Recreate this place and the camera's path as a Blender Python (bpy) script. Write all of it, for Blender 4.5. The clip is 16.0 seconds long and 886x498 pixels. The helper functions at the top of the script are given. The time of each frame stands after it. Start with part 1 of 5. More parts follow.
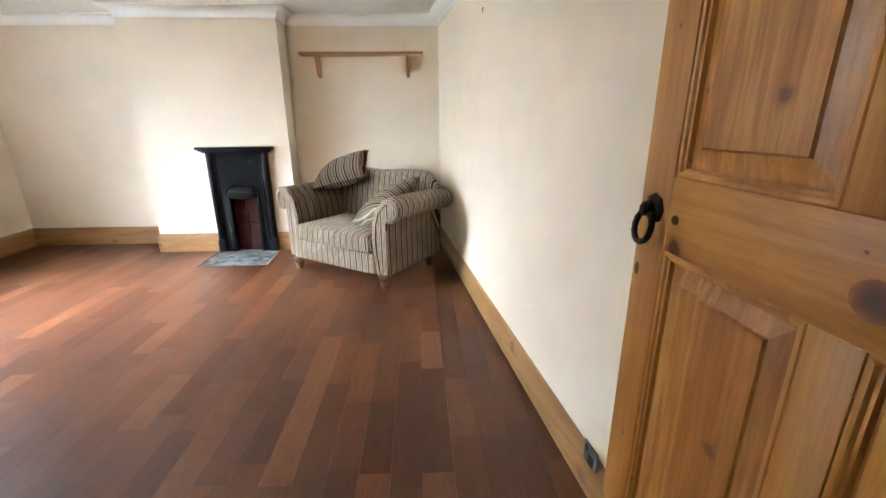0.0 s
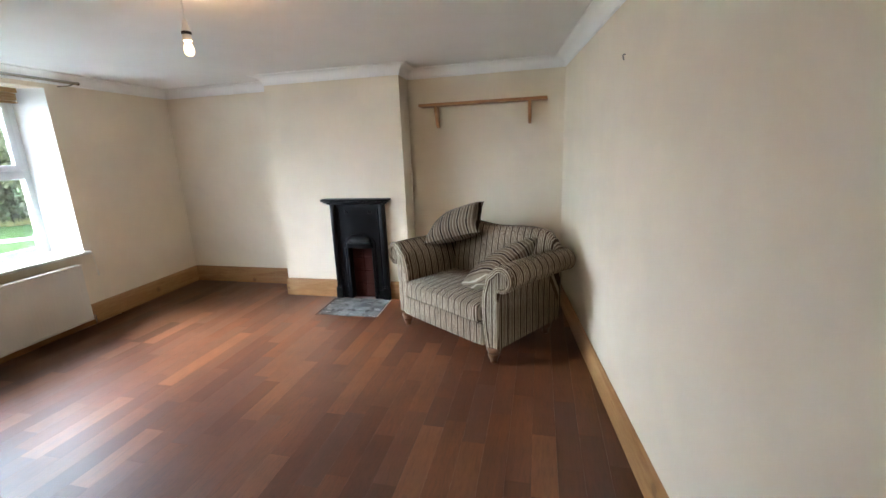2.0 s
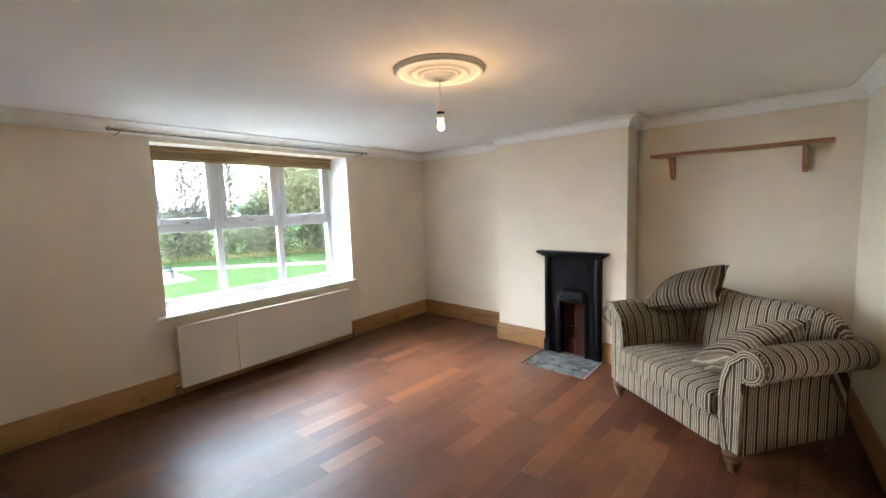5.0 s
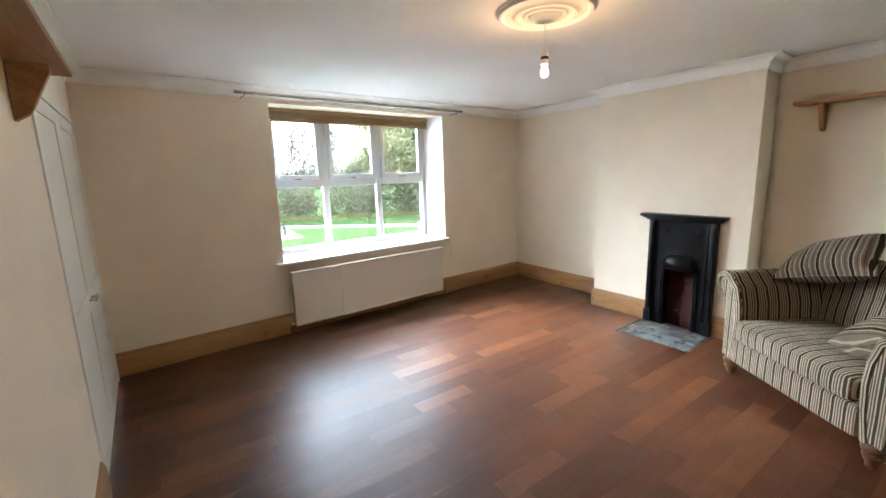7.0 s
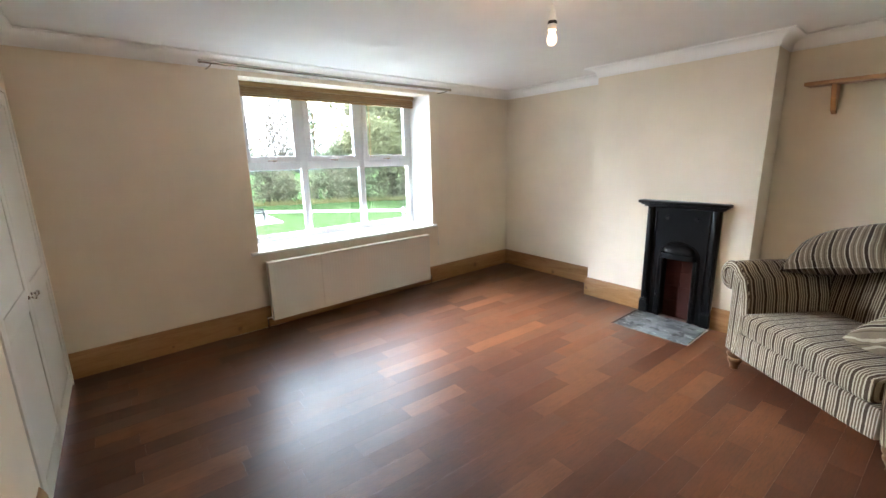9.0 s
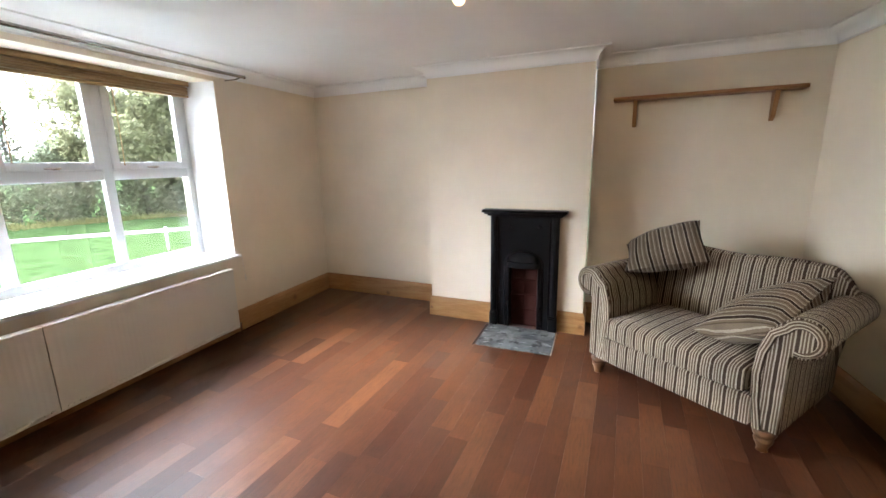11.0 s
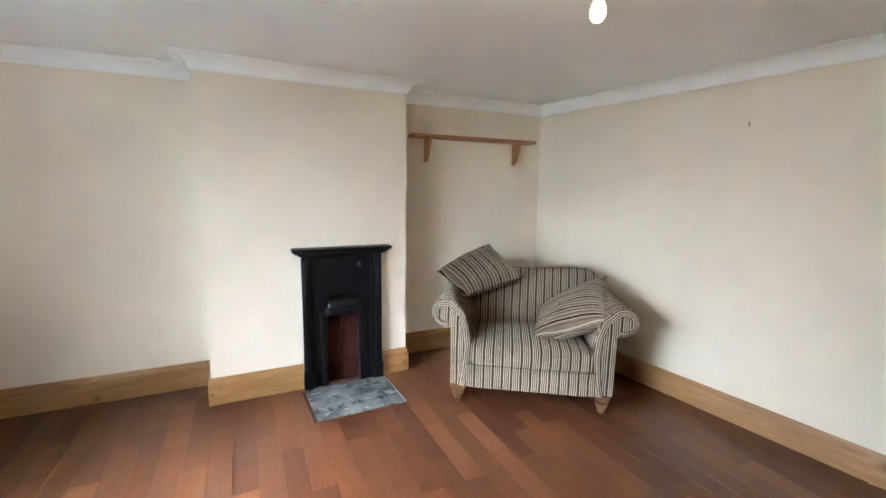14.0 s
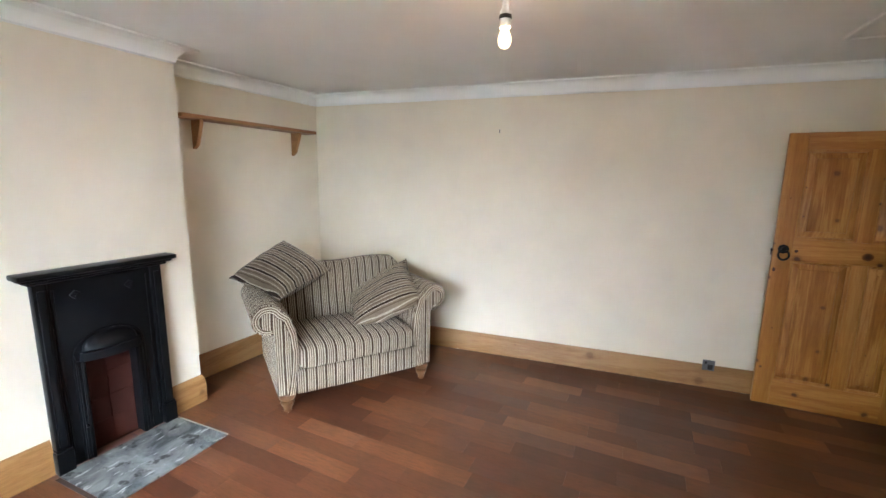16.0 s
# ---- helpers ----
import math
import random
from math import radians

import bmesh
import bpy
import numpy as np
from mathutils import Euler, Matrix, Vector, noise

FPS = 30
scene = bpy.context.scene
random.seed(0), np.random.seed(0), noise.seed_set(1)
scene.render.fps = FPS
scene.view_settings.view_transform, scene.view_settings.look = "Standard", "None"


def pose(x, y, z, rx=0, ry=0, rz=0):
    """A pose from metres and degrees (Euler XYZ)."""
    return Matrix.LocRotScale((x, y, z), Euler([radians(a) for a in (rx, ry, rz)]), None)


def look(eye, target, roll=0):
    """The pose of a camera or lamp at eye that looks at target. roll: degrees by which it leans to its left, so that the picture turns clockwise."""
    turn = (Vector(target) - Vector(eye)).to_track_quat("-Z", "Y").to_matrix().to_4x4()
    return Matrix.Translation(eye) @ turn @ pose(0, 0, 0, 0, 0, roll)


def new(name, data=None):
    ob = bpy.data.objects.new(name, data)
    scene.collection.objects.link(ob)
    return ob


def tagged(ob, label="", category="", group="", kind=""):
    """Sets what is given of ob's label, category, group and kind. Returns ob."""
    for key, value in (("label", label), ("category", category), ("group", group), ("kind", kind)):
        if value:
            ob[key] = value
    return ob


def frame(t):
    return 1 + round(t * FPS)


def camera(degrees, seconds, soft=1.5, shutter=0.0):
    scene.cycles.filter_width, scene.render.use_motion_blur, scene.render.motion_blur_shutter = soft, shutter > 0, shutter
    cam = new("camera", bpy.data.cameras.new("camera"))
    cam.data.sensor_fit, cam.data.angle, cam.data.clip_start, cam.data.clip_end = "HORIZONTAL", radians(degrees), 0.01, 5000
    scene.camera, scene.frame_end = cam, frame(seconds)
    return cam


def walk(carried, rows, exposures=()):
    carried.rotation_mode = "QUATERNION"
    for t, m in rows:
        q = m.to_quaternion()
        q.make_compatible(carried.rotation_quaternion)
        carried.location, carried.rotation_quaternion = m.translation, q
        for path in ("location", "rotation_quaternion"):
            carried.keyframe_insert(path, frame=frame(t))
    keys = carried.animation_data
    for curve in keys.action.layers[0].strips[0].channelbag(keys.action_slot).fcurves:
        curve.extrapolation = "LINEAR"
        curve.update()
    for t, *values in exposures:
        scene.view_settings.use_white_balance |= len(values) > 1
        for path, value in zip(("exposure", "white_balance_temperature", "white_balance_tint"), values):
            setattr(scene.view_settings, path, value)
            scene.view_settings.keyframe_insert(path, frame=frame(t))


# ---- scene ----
cam = camera(93.9, 16.0)
PATH = [
    (0, (0.065, 0.433, 1.372), (0.283, 2.333, 0.787), -0.3),
    (0.5, (0.093, 0.498, 1.383), (0.035, 2.403, 0.778), -1.5),
    (1, (0.101, 0.681, 1.417), (-0.087, 2.593, 0.859), -2.2),
    (1.5, (0.076, 0.8, 1.511), (-0.165, 2.721, 1.008), -2.4),
    (2, (0.091, 0.861, 1.619), (-0.244, 2.777, 1.151), -2.2),
    (2.5, (0.078, 0.856, 1.615), (-0.371, 2.766, 1.228), -2.1),
    (3, (0.098, 0.871, 1.638), (-0.511, 2.747, 1.306), -2.0),
    (3.5, (0.104, 0.873, 1.655), (-0.674, 2.694, 1.37), -1.9),
    (4, (0.103, 0.885, 1.688), (-0.844, 2.627, 1.43), -1.9),
    (4.5, (0.102, 0.879, 1.674), (-1.006, 2.529, 1.449), -1.9),
    (5, (0.097, 0.869, 1.673), (-1.155, 2.414, 1.462), -1.9),
    (7.5, (0.059, 0.836, 1.582), (-1.493, 2.036, 1.196), -1.9),
    (8, (0.034, 0.852, 1.569), (-1.501, 2.066, 1.159), -1.8),
    (10.5, (-0.76, 1.237, 1.616), (-1.808, 2.888, 1.193), -0.8),
    (11, (-0.991, 1.329, 1.587), (-1.666, 3.166, 1.171), -1.1),
    (11.5, (-1.208, 1.441, 1.593), (-1.484, 3.383, 1.199), -1.2),
    (12, (-1.434, 1.604, 1.594), (-1.35, 3.57, 1.239), -1.4),
    (12.5, (-1.686, 1.681, 1.604), (-1.28, 3.606, 1.241), -0.2),
    (13, (-1.982, 1.723, 1.621), (-1.325, 3.573, 1.24), 0.7),
    (13.5, (-2.244, 1.793, 1.601), (-1.45, 3.596, 1.252), 1.0),
    (14, (-2.475, 1.898, 1.626), (-1.506, 3.621, 1.325), 1.0),
    (14.5, (-2.671, 1.98, 1.639), (-1.398, 3.489, 1.319), 0.9),
    (15, (-2.809, 2.022, 1.643), (-1.325, 3.32, 1.306), 0.2),
    (15.5, (-2.923, 2.242, 1.637), (-1.247, 3.281, 1.3), 0.4),
    (16, (-2.989, 2.407, 1.645), (-1.164, 3.154, 1.311), 0.9),
]
SKY, BULB_GLOW, BULB_W = 0.15, 0.16, 0.38
EXPO = [(0, 5.15, 6680, 11), (0.5, 5.0, 6650, 11), (1, 4.74, 6550, 10), (1.5, 4.64, 6550, 10), (2, 4.5, 6550, 10), (3.5, 4.24, 6550, 10), (5, 4.45, 6780, 10), (7.5, 4.62, 6760, 10), (8, 4.66, 6760, 10), (10.5, 4.38, 6850, 13), (11, 4.37, 7000, 15), (12, 4.58, 6600, 11), (13, 4.69, 6450, 10), (14.5, 4.6, 6420, 10), (16, 4.76, 6480, 10)]
walk(cam, [(t, look(eye, target, roll)) for t, eye, target, roll in PATH], EXPO)

# ---- world and light ----
SUN_EL, SUN_ROT = radians(38), radians(-103)
world = bpy.data.worlds.new("world")
scene.world = world
world.use_nodes = True
wn, wl = world.node_tree.nodes, world.node_tree.links
bg = wn["Background"]
sky = wn.new("ShaderNodeTexSky")
sky.sky_type, sky.sun_disc = "NISHITA", False
sky.sun_elevation, sky.sun_rotation = SUN_EL, SUN_ROT
sky.air_density, sky.dust_density, sky.ozone_density = 1.0, 4.0, 1.0
cloud = wn.new("ShaderNodeHueSaturation")      # overcast: the cloud takes the blue out
cloud.inputs["Saturation"].default_value = 0.15
wl.new(sky.outputs[0], cloud.inputs["Color"])
veil = wn.new("ShaderNodeMix")                  # cool grey of the cloud layer
veil.data_type, veil.blend_type = "RGBA", "MULTIPLY"
veil.inputs[0].default_value, veil.inputs[7].default_value = 1.0, (1.04, 1.22, 1.46, 1)
wl.new(cloud.outputs[0], veil.inputs[6])
wl.new(veil.outputs[2], bg.inputs["Color"])
bg.inputs["Strength"].default_value = SKY
sun = new("sun", bpy.data.lights.new("sun", "SUN"))
sun.data.energy, sun.data.angle, sun.data.color = 0.24, radians(130), (0.80, 0.93, 1.0)   # a broad bright patch of cloud in the west
sun.matrix_world = look((0, 0, 0), (-math.cos(SUN_EL) * math.sin(SUN_ROT), -math.cos(SUN_EL) * math.cos(SUN_ROT), -math.sin(SUN_EL)))


# ---- materials ----
def mat(name, rough=0.6, metal=0.0):
    m = bpy.data.materials.new(name)
    m.use_nodes = True
    b = m.node_tree.nodes["Principled BSDF"]
    b.inputs["Roughness"].default_value, b.inputs["Metallic"].default_value = rough, metal
    return m, m.node_tree.nodes, m.node_tree.links, b


def ramp(nodes, stops, mode="LINEAR"):
    r = nodes.new("ShaderNodeValToRGB")
    r.color_ramp.interpolation = mode
    e = r.color_ramp.elements
    while len(e) < len(stops):
        e.new(0.5)
    for el, (p, c) in zip(e, stops):
        el.position, el.color = p, (*c, 1)
    return r


def noise_node(nodes, links, scale, detail=4.0, vec=None, rough=0.55):
    n = nodes.new("ShaderNodeTexNoise")
    n.inputs["Scale"].default_value, n.inputs["Detail"].default_value, n.inputs["Roughness"].default_value = scale, detail, rough
    if vec is not None:
        links.new(vec, n.inputs["Vector"])
    return n


def coords(nodes, links, kind="Object", scale=(1, 1, 1)):
    tc = nodes.new("ShaderNodeTexCoord")
    mp = nodes.new("ShaderNodeMapping")
    mp.inputs["Scale"].default_value = scale
    links.new(tc.outputs[kind], mp.inputs["Vector"])
    return mp.outputs["Vector"]


def bump(nodes, links, b, height, strength=0.2, dist=0.01):
    n = nodes.new("ShaderNodeBump")
    n.inputs["Strength"].default_value, n.inputs["Distance"].default_value = strength, dist
    links.new(height, n.inputs["Height"])
    links.new(n.outputs["Normal"], b.inputs["Normal"])


def mixc(nodes, links, fac, a, b, blend="MIX"):
    n = nodes.new("ShaderNodeMix")
    n.data_type, n.blend_type = "RGBA", blend
    for sock, v in ((n.inputs[0], fac), (n.inputs[6], a), (n.inputs[7], b)):
        if isinstance(v, (int, float)):
            sock.default_value = v
        elif isinstance(v, tuple):
            sock.default_value = (*v, 1)
        else:
            links.new(v, sock)
    return n.outputs[2]


def paint(name, col, rough=0.75, var=0.04, bump_s=0.12, scale=2.2):
    m, n, l, b = mat(name, rough)
    v = coords(n, l)
    big = noise_node(n, l, scale, 5, v)
    dark = tuple(c * (1 - 2.2 * var) for c in col)
    light = tuple(min(1, c * (1 + 0.6 * var)) for c in col)
    r = ramp(n, [(0.3, dark), (0.65, light)])
    l.new(big.outputs[0], r.inputs[0])
    l.new(r.outputs[0], b.inputs["Base Color"])
    fine = noise_node(n, l, 160, 3, v)
    wavy = noise_node(n, l, 6, 2, v)
    add = n.new("ShaderNodeMath")
    add.operation = "MULTIPLY_ADD"
    l.new(wavy.outputs[0], add.inputs[0])
    add.inputs[1].default_value = 3.0
    l.new(fine.outputs[0], add.inputs[2])
    bump(n, l, b, add.outputs[0], bump_s, 0.004)
    return m


def wood(name, stops, axis=2, rough=0.4, ring=1.0, knots=0.0, grain=1.0, coat=0.0, knot_scale=4.5, figure=0.13):
    """Grained timber whose fibres run along the given axis of the part."""
    m, n, l, b = mat(name, rough)
    sc = [14.0, 14.0, 14.0]
    sc[axis] = 1.0
    tc = n.new("ShaderNodeTexCoord")
    oi = n.new("ShaderNodeObjectInfo")
    off = n.new("ShaderNodeVectorMath")
    off.operation = "ADD"
    mul = n.new("ShaderNodeMath")
    mul.operation = "MULTIPLY"
    l.new(oi.outputs["Random"], mul.inputs[0])
    mul.inputs[1].default_value = 37.0
    l.new(tc.outputs["Object"], off.inputs[0])
    l.new(mul.outputs[0], off.inputs[1])
    mp = n.new("ShaderNodeMapping")
    mp.inputs["Scale"].default_value = sc
    l.new(off.outputs[0], mp.inputs["Vector"])
    broad = noise_node(n, l, 0.55 * ring, 3, mp.outputs[0], 0.6)
    broad.inputs["Distortion"].default_value = 0.6
    wave = n.new("ShaderNodeMath")
    wave.operation = "MULTIPLY"
    l.new(broad.outputs[0], wave.inputs[0])
    wave.inputs[1].default_value = 26.0
    sn = n.new("ShaderNodeMath")
    sn.operation = "SINE"
    l.new(wave.outputs[0], sn.inputs[0])
    fine = noise_node(n, l, 9.0 * grain, 5, mp.outputs[0], 0.7)
    comb = n.new("ShaderNodeMath")
    comb.operation = "MULTIPLY_ADD"
    l.new(sn.outputs[0], comb.inputs[0])
    comb.inputs[1].default_value = figure
    l.new(fine.outputs[0], comb.inputs[2])
    comb2 = n.new("ShaderNodeMath")
    comb2.operation = "MULTIPLY_ADD"
    l.new(broad.outputs[0], comb2.inputs[0])
    comb2.inputs[1].default_value = 0.55
    l.new(comb.outputs[0], comb2.inputs[2])
    r = ramp(n, stops)
    l.new(comb2.outputs[0], r.inputs[0])
    col = r.outputs[0]
    if knots:
        sp, cb2 = n.new("ShaderNodeSeparateXYZ"), n.new("ShaderNodeCombineXYZ")
        l.new(off.outputs[0], sp.inputs[0])
        l.new(sp.outputs[0 if axis == 0 else 1], cb2.inputs[0])
        l.new(sp.outputs[2], cb2.inputs[1])
        wob = noise_node(n, l, 28, 2, cb2.outputs[0])
        mixv = n.new("ShaderNodeVectorMath")
        mixv.operation = "MULTIPLY_ADD"
        l.new(wob.outputs["Color"], mixv.inputs[0])
        mixv.inputs[1].default_value = (0.02, 0.02, 0)
        l.new(cb2.outputs[0], mixv.inputs[2])
        vo = n.new("ShaderNodeTexVoronoi")
        vo.voronoi_dimensions = "2D"
        vo.inputs["Scale"].default_value = knot_scale
        l.new(mixv.outputs[0], vo.inputs["Vector"])
        sz = n.new("ShaderNodeSeparateColor")
        l.new(vo.outputs["Color"], sz.inputs[0])
        dv = n.new("ShaderNodeMath")
        dv.operation = "DIVIDE"
        pw = n.new("ShaderNodeMath")
        pw.operation = "POWER"
        l.new(sz.outputs[0], pw.inputs[0])
        pw.inputs[1].default_value = 1.6
        l.new(vo.outputs["Distance"], dv.inputs[0])
        l.new(pw.outputs[0], dv.inputs[1])
        kr = ramp(n, [(0.0, (knots,) * 3), (0.07, (knots * 0.9,) * 3), (0.10, (0.35 * knots,) * 3), (0.17, (0, 0, 0))])
        l.new(dv.outputs[0], kr.inputs[0])
        col = mixc(n, l, kr.outputs[0], col, (0.10, 0.035, 0.015))
    l.new(col, b.inputs["Base Color"])
    bump(n, l, b, fine.outputs[0], 0.10, 0.002)
    b.inputs["Coat Weight"].default_value = coat
    b.inputs["Coat Roughness"].default_value = 0.25
    return m


def plank_material():
    m, n, l, b = mat("stained_plank", 0.3)
    tc, oi, ge = n.new("ShaderNodeTexCoord"), n.new("ShaderNodeObjectInfo"), n.new("ShaderNodeNewGeometry")
    add = n.new("ShaderNodeMath")
    add.operation = "ADD"
    l.new(oi.outputs["Random"], add.inputs[0])
    l.new(ge.outputs["Random Per Island"], add.inputs[1])
    fr = n.new("ShaderNodeMath")
    fr.operation = "FRACT"
    l.new(add.outputs[0], fr.inputs[0])
    mul = n.new("ShaderNodeMath")
    mul.operation = "MULTIPLY"
    l.new(fr.outputs[0], mul.inputs[0])
    mul.inputs[1].default_value = 91.0
    off = n.new("ShaderNodeVectorMath")
    off.operation = "ADD"
    l.new(tc.outputs["Object"], off.inputs[0])
    l.new(mul.outputs[0], off.inputs[1])
    mp = n.new("ShaderNodeMapping")
    mp.inputs["Scale"].default_value = (8, 0.9, 1)
    l.new(off.outputs[0], mp.inputs["Vector"])
    g1 = noise_node(n, l, 2.2, 6, mp.outputs[0], 0.68)
    g1.inputs["Distortion"].default_value = 0.5
    g2 = noise_node(n, l, 14, 3, mp.outputs[0], 0.7)
    base = ramp(n, [(0.0, (0.050, 0.0153, 0.0068)), (0.3, (0.068, 0.0216, 0.0092)), (0.65, (0.088, 0.0293, 0.0120)), (0.88, (0.114, 0.0400, 0.0160)), (1.0, (0.148, 0.0555, 0.0225))])
    l.new(fr.outputs[0], base.inputs[0])
    gr = ramp(n, [(0.28, (0.76, 0.75, 0.74)), (0.5, (1.0, 1.0, 1.0)), (0.72, (1.26, 1.25, 1.22))])
    l.new(g1.outputs[0], gr.inputs[0])
    c1 = mixc(n, l, 0.9, base.outputs[0], gr.outputs[0], "MULTIPLY")
    pr = ramp(n, [(0.34, (0.6, 0.58, 0.56)), (0.5, (1, 1, 1)), (0.66, (1.15, 1.15, 1.15))])
    l.new(g2.outputs[0], pr.inputs[0])
    c2 = mixc(n, l, 0.6, c1, pr.outputs[0], "MULTIPLY")
    blot = noise_node(n, l, 2.6, 5, ge.outputs["Position"], 0.6)        # worn and stained patches across the boards
    br = ramp(n, [(0.32, (0.74, 0.72, 0.72)), (0.5, (1.0, 1.0, 1.0)), (0.70, (1.24, 1.22, 1.16))])
    l.new(blot.outputs[0], br.inputs[0])
    c2 = mixc(n, l, 0.9, c2, br.outputs[0], "MULTIPLY")
    l.new(c2, b.inputs["Base Color"])
    r2 = n.new("ShaderNodeMath")                                        # each board keeps its own sheen
    r2.operation = "MULTIPLY"
    l.new(fr.outputs[0], r2.inputs[0])
    r2.inputs[1].default_value = 7.31
    r3 = n.new("ShaderNodeMath")
    r3.operation = "FRACT"
    l.new(r2.outputs[0], r3.inputs[0])
    rr = ramp(n, [(0.3, (0.31,) * 3), (0.7, (0.41,) * 3)])
    l.new(g1.outputs[0], rr.inputs[0])
    ra = n.new("ShaderNodeMath")
    ra.operation = "MULTIPLY_ADD"
    l.new(r3.outputs[0], ra.inputs[0])
    ra.inputs[1].default_value = 0.05
    l.new(rr.outputs[0], ra.inputs[2])
    l.new(ra.outputs[0], b.inputs["Roughness"])
    sp = n.new("ShaderNodeMath")
    sp.operation = "MULTIPLY_ADD"
    l.new(r3.outputs[0], sp.inputs[0])
    sp.inputs[1].default_value, sp.inputs[2].default_value = -0.12, 0.58
    l.new(sp.outputs[0], b.inputs["Specular IOR Level"])
    bump(n, l, b, g2.outputs[0], 0.05, 0.001)
    return m


def stripe_material(name, axis, period=0.068, offset=0.0, tone=0.76, space="Object", bold=False):
    """Woven upholstery with stripes stacked along one axis of the part."""
    m, n, l, b = mat(name, 0.95)
    tc = n.new("ShaderNodeTexCoord")
    sep = n.new("ShaderNodeSeparateXYZ")
    wob = noise_node(n, l, 7, 2, tc.outputs["Object"])
    mv = n.new("ShaderNodeVectorMath")
    mv.operation = "MULTIPLY_ADD"
    l.new(wob.outputs["Color"], mv.inputs[0])
    mv.inputs[1].default_value = (0.009,) * 3
    l.new(tc.outputs[space], mv.inputs[2])
    l.new(mv.outputs[0], sep.inputs[0])
    sc = n.new("ShaderNodeMath")
    sc.operation = "MULTIPLY_ADD"
    l.new(sep.outputs[axis], sc.inputs[0])
    sc.inputs[1].default_value, sc.inputs[2].default_value = 1 / period, 40.0 + offset
    fr = n.new("ShaderNodeMath")
    fr.operation = "FRACT"
    l.new(sc.outputs[0], fr.inputs[0])
    taupe, cream, dark, mid = (0.255, 0.196, 0.134), (0.56, 0.475, 0.36), (0.076, 0.049, 0.032), (0.146, 0.104, 0.068)
    taupe, cream, dark, mid = (tuple(v * tone for v in q) for q in (taupe, cream, dark, mid))
    if bold:       # cushions: dark bars edged with cream on a taupe field
        stops = [(0.0, tuple(v * 0.6 for v in dark)), (0.20, cream), (0.26, taupe), (0.40, mid), (0.47, taupe), (0.56, cream), (0.61, taupe), (0.74, mid), (0.82, taupe), (0.94, cream)]
    else:
        stops = [(0.0, dark), (0.24, cream), (0.34, mid), (0.45, cream), (0.54, mid), (0.66, cream), (0.75, mid), (0.89, cream)]
    r = ramp(n, stops, "CONSTANT")
    l.new(fr.outputs[0], r.inputs[0])
    weave = noise_node(n, l, 420, 2, tc.outputs["Object"])
    worn = noise_node(n, l, 5, 4, tc.outputs["Object"])
    wr = ramp(n, [(0.3, (0.8, 0.8, 0.8)), (0.7, (1.1, 1.1, 1.1))])
    l.new(worn.outputs[0], wr.inputs[0])
    vr = ramp(n, [(0.3, (0.72, 0.72, 0.72)), (0.7, (1.2, 1.2, 1.2))])
    l.new(weave.outputs[0], vr.inputs[0])
    c = mixc(n, l, 1.0, r.outputs[0], wr.outputs[0], "MULTIPLY")
    c = mixc(n, l, 0.8, c, vr.outputs[0], "MULTIPLY")
    l.new(c, b.inputs["Base Color"])
    b.inputs["Sheen Weight"].default_value = 0.03
    b.inputs["Specular IOR Level"].default_value = 0.15
    bump(n, l, b, weave.outputs[0], 0.35, 0.002)
    return m


def simple(name, col, rough=0.5, metal=0.0, var=0.12, scale=12.0, bump_s=0.1):
    m, n, l, b = mat(name, rough, metal)
    v = coords(n, l)
    nz = noise_node(n, l, scale, 5, v)
    r = ramp(n, [(0.3, tuple(c * (1 - var) for c in col)), (0.7, tuple(c * (1 + var) for c in col))])
    l.new(nz.outputs[0], r.inputs[0])
    l.new(r.outputs[0], b.inputs["Base Color"])
    fine = noise_node(n, l, scale * 12, 3, v)
    bump(n, l, b, fine.outputs[0], bump_s, 0.002)
    return m


def leaf_material(name, a, c):
    m, n, l, b = mat(name, 0.7)
    ge = n.new("ShaderNodeNewGeometry")
    r = ramp(n, [(0.0, a), (1.0, c)])
    l.new(ge.outputs["Random Per Island"], r.inputs[0])
    l.new(r.outputs[0], b.inputs["Base Color"])
    tr, mx = n.new("ShaderNodeBsdfTranslucent"), n.new("ShaderNodeMixShader")      # leaves let light through
    l.new(r.outputs[0], tr.inputs["Color"])
    mx.inputs[0].default_value = 0.5
    l.new(b.outputs[0], mx.inputs[1])
    l.new(tr.outputs[0], mx.inputs[2])
    l.new(mx.outputs[0], n["Material Output"].inputs["Surface"])
    return m


def matte(m):
    m.node_tree.nodes["Principled BSDF"].inputs["Specular IOR Level"].default_value = 0.0
    return m


WALL = paint("cream_wall_paint", (0.835, 0.746, 0.606), 0.8, 0.025, 0.14)
WHITE = paint("white_ceiling_paint", (0.84, 0.83, 0.815), 0.8, 0.015, 0.08)
# ceiling white with its colour raised to brighten the dimly lit cornice
CORN = paint("brightened_ceiling_white", (0.90, 0.895, 0.88), 0.6, 0.01, 0.05)
GLOSSW = paint("white_gloss_paint", (0.80, 0.80, 0.78), 0.35, 0.015, 0.04)
CUPB = paint("off_white_door_paint", (0.77, 0.745, 0.68), 0.45, 0.02, 0.05)
RADW = paint("off_white_radiator_enamel", (0.74, 0.71, 0.64), 0.4, 0.02, 0.03)
# white greyed down: the frame's backlit shade is in this base colour
UPVC = paint("white_window_frame", (0.62, 0.64, 0.66), 0.35, 0.01, 0.02)
PINE_STOPS = [(0.25, (0.31, 0.102, 0.016)), (0.50, (0.41, 0.150, 0.026)), (0.78, (0.48, 0.196, 0.038)), (1.0, (0.55, 0.245, 0.055))]
DOOR_V = wood("waxed_pine_upright", PINE_STOPS, 2, 0.42, 0.8, 0.9, 0.8, 0.25, 5.0, 0.15)
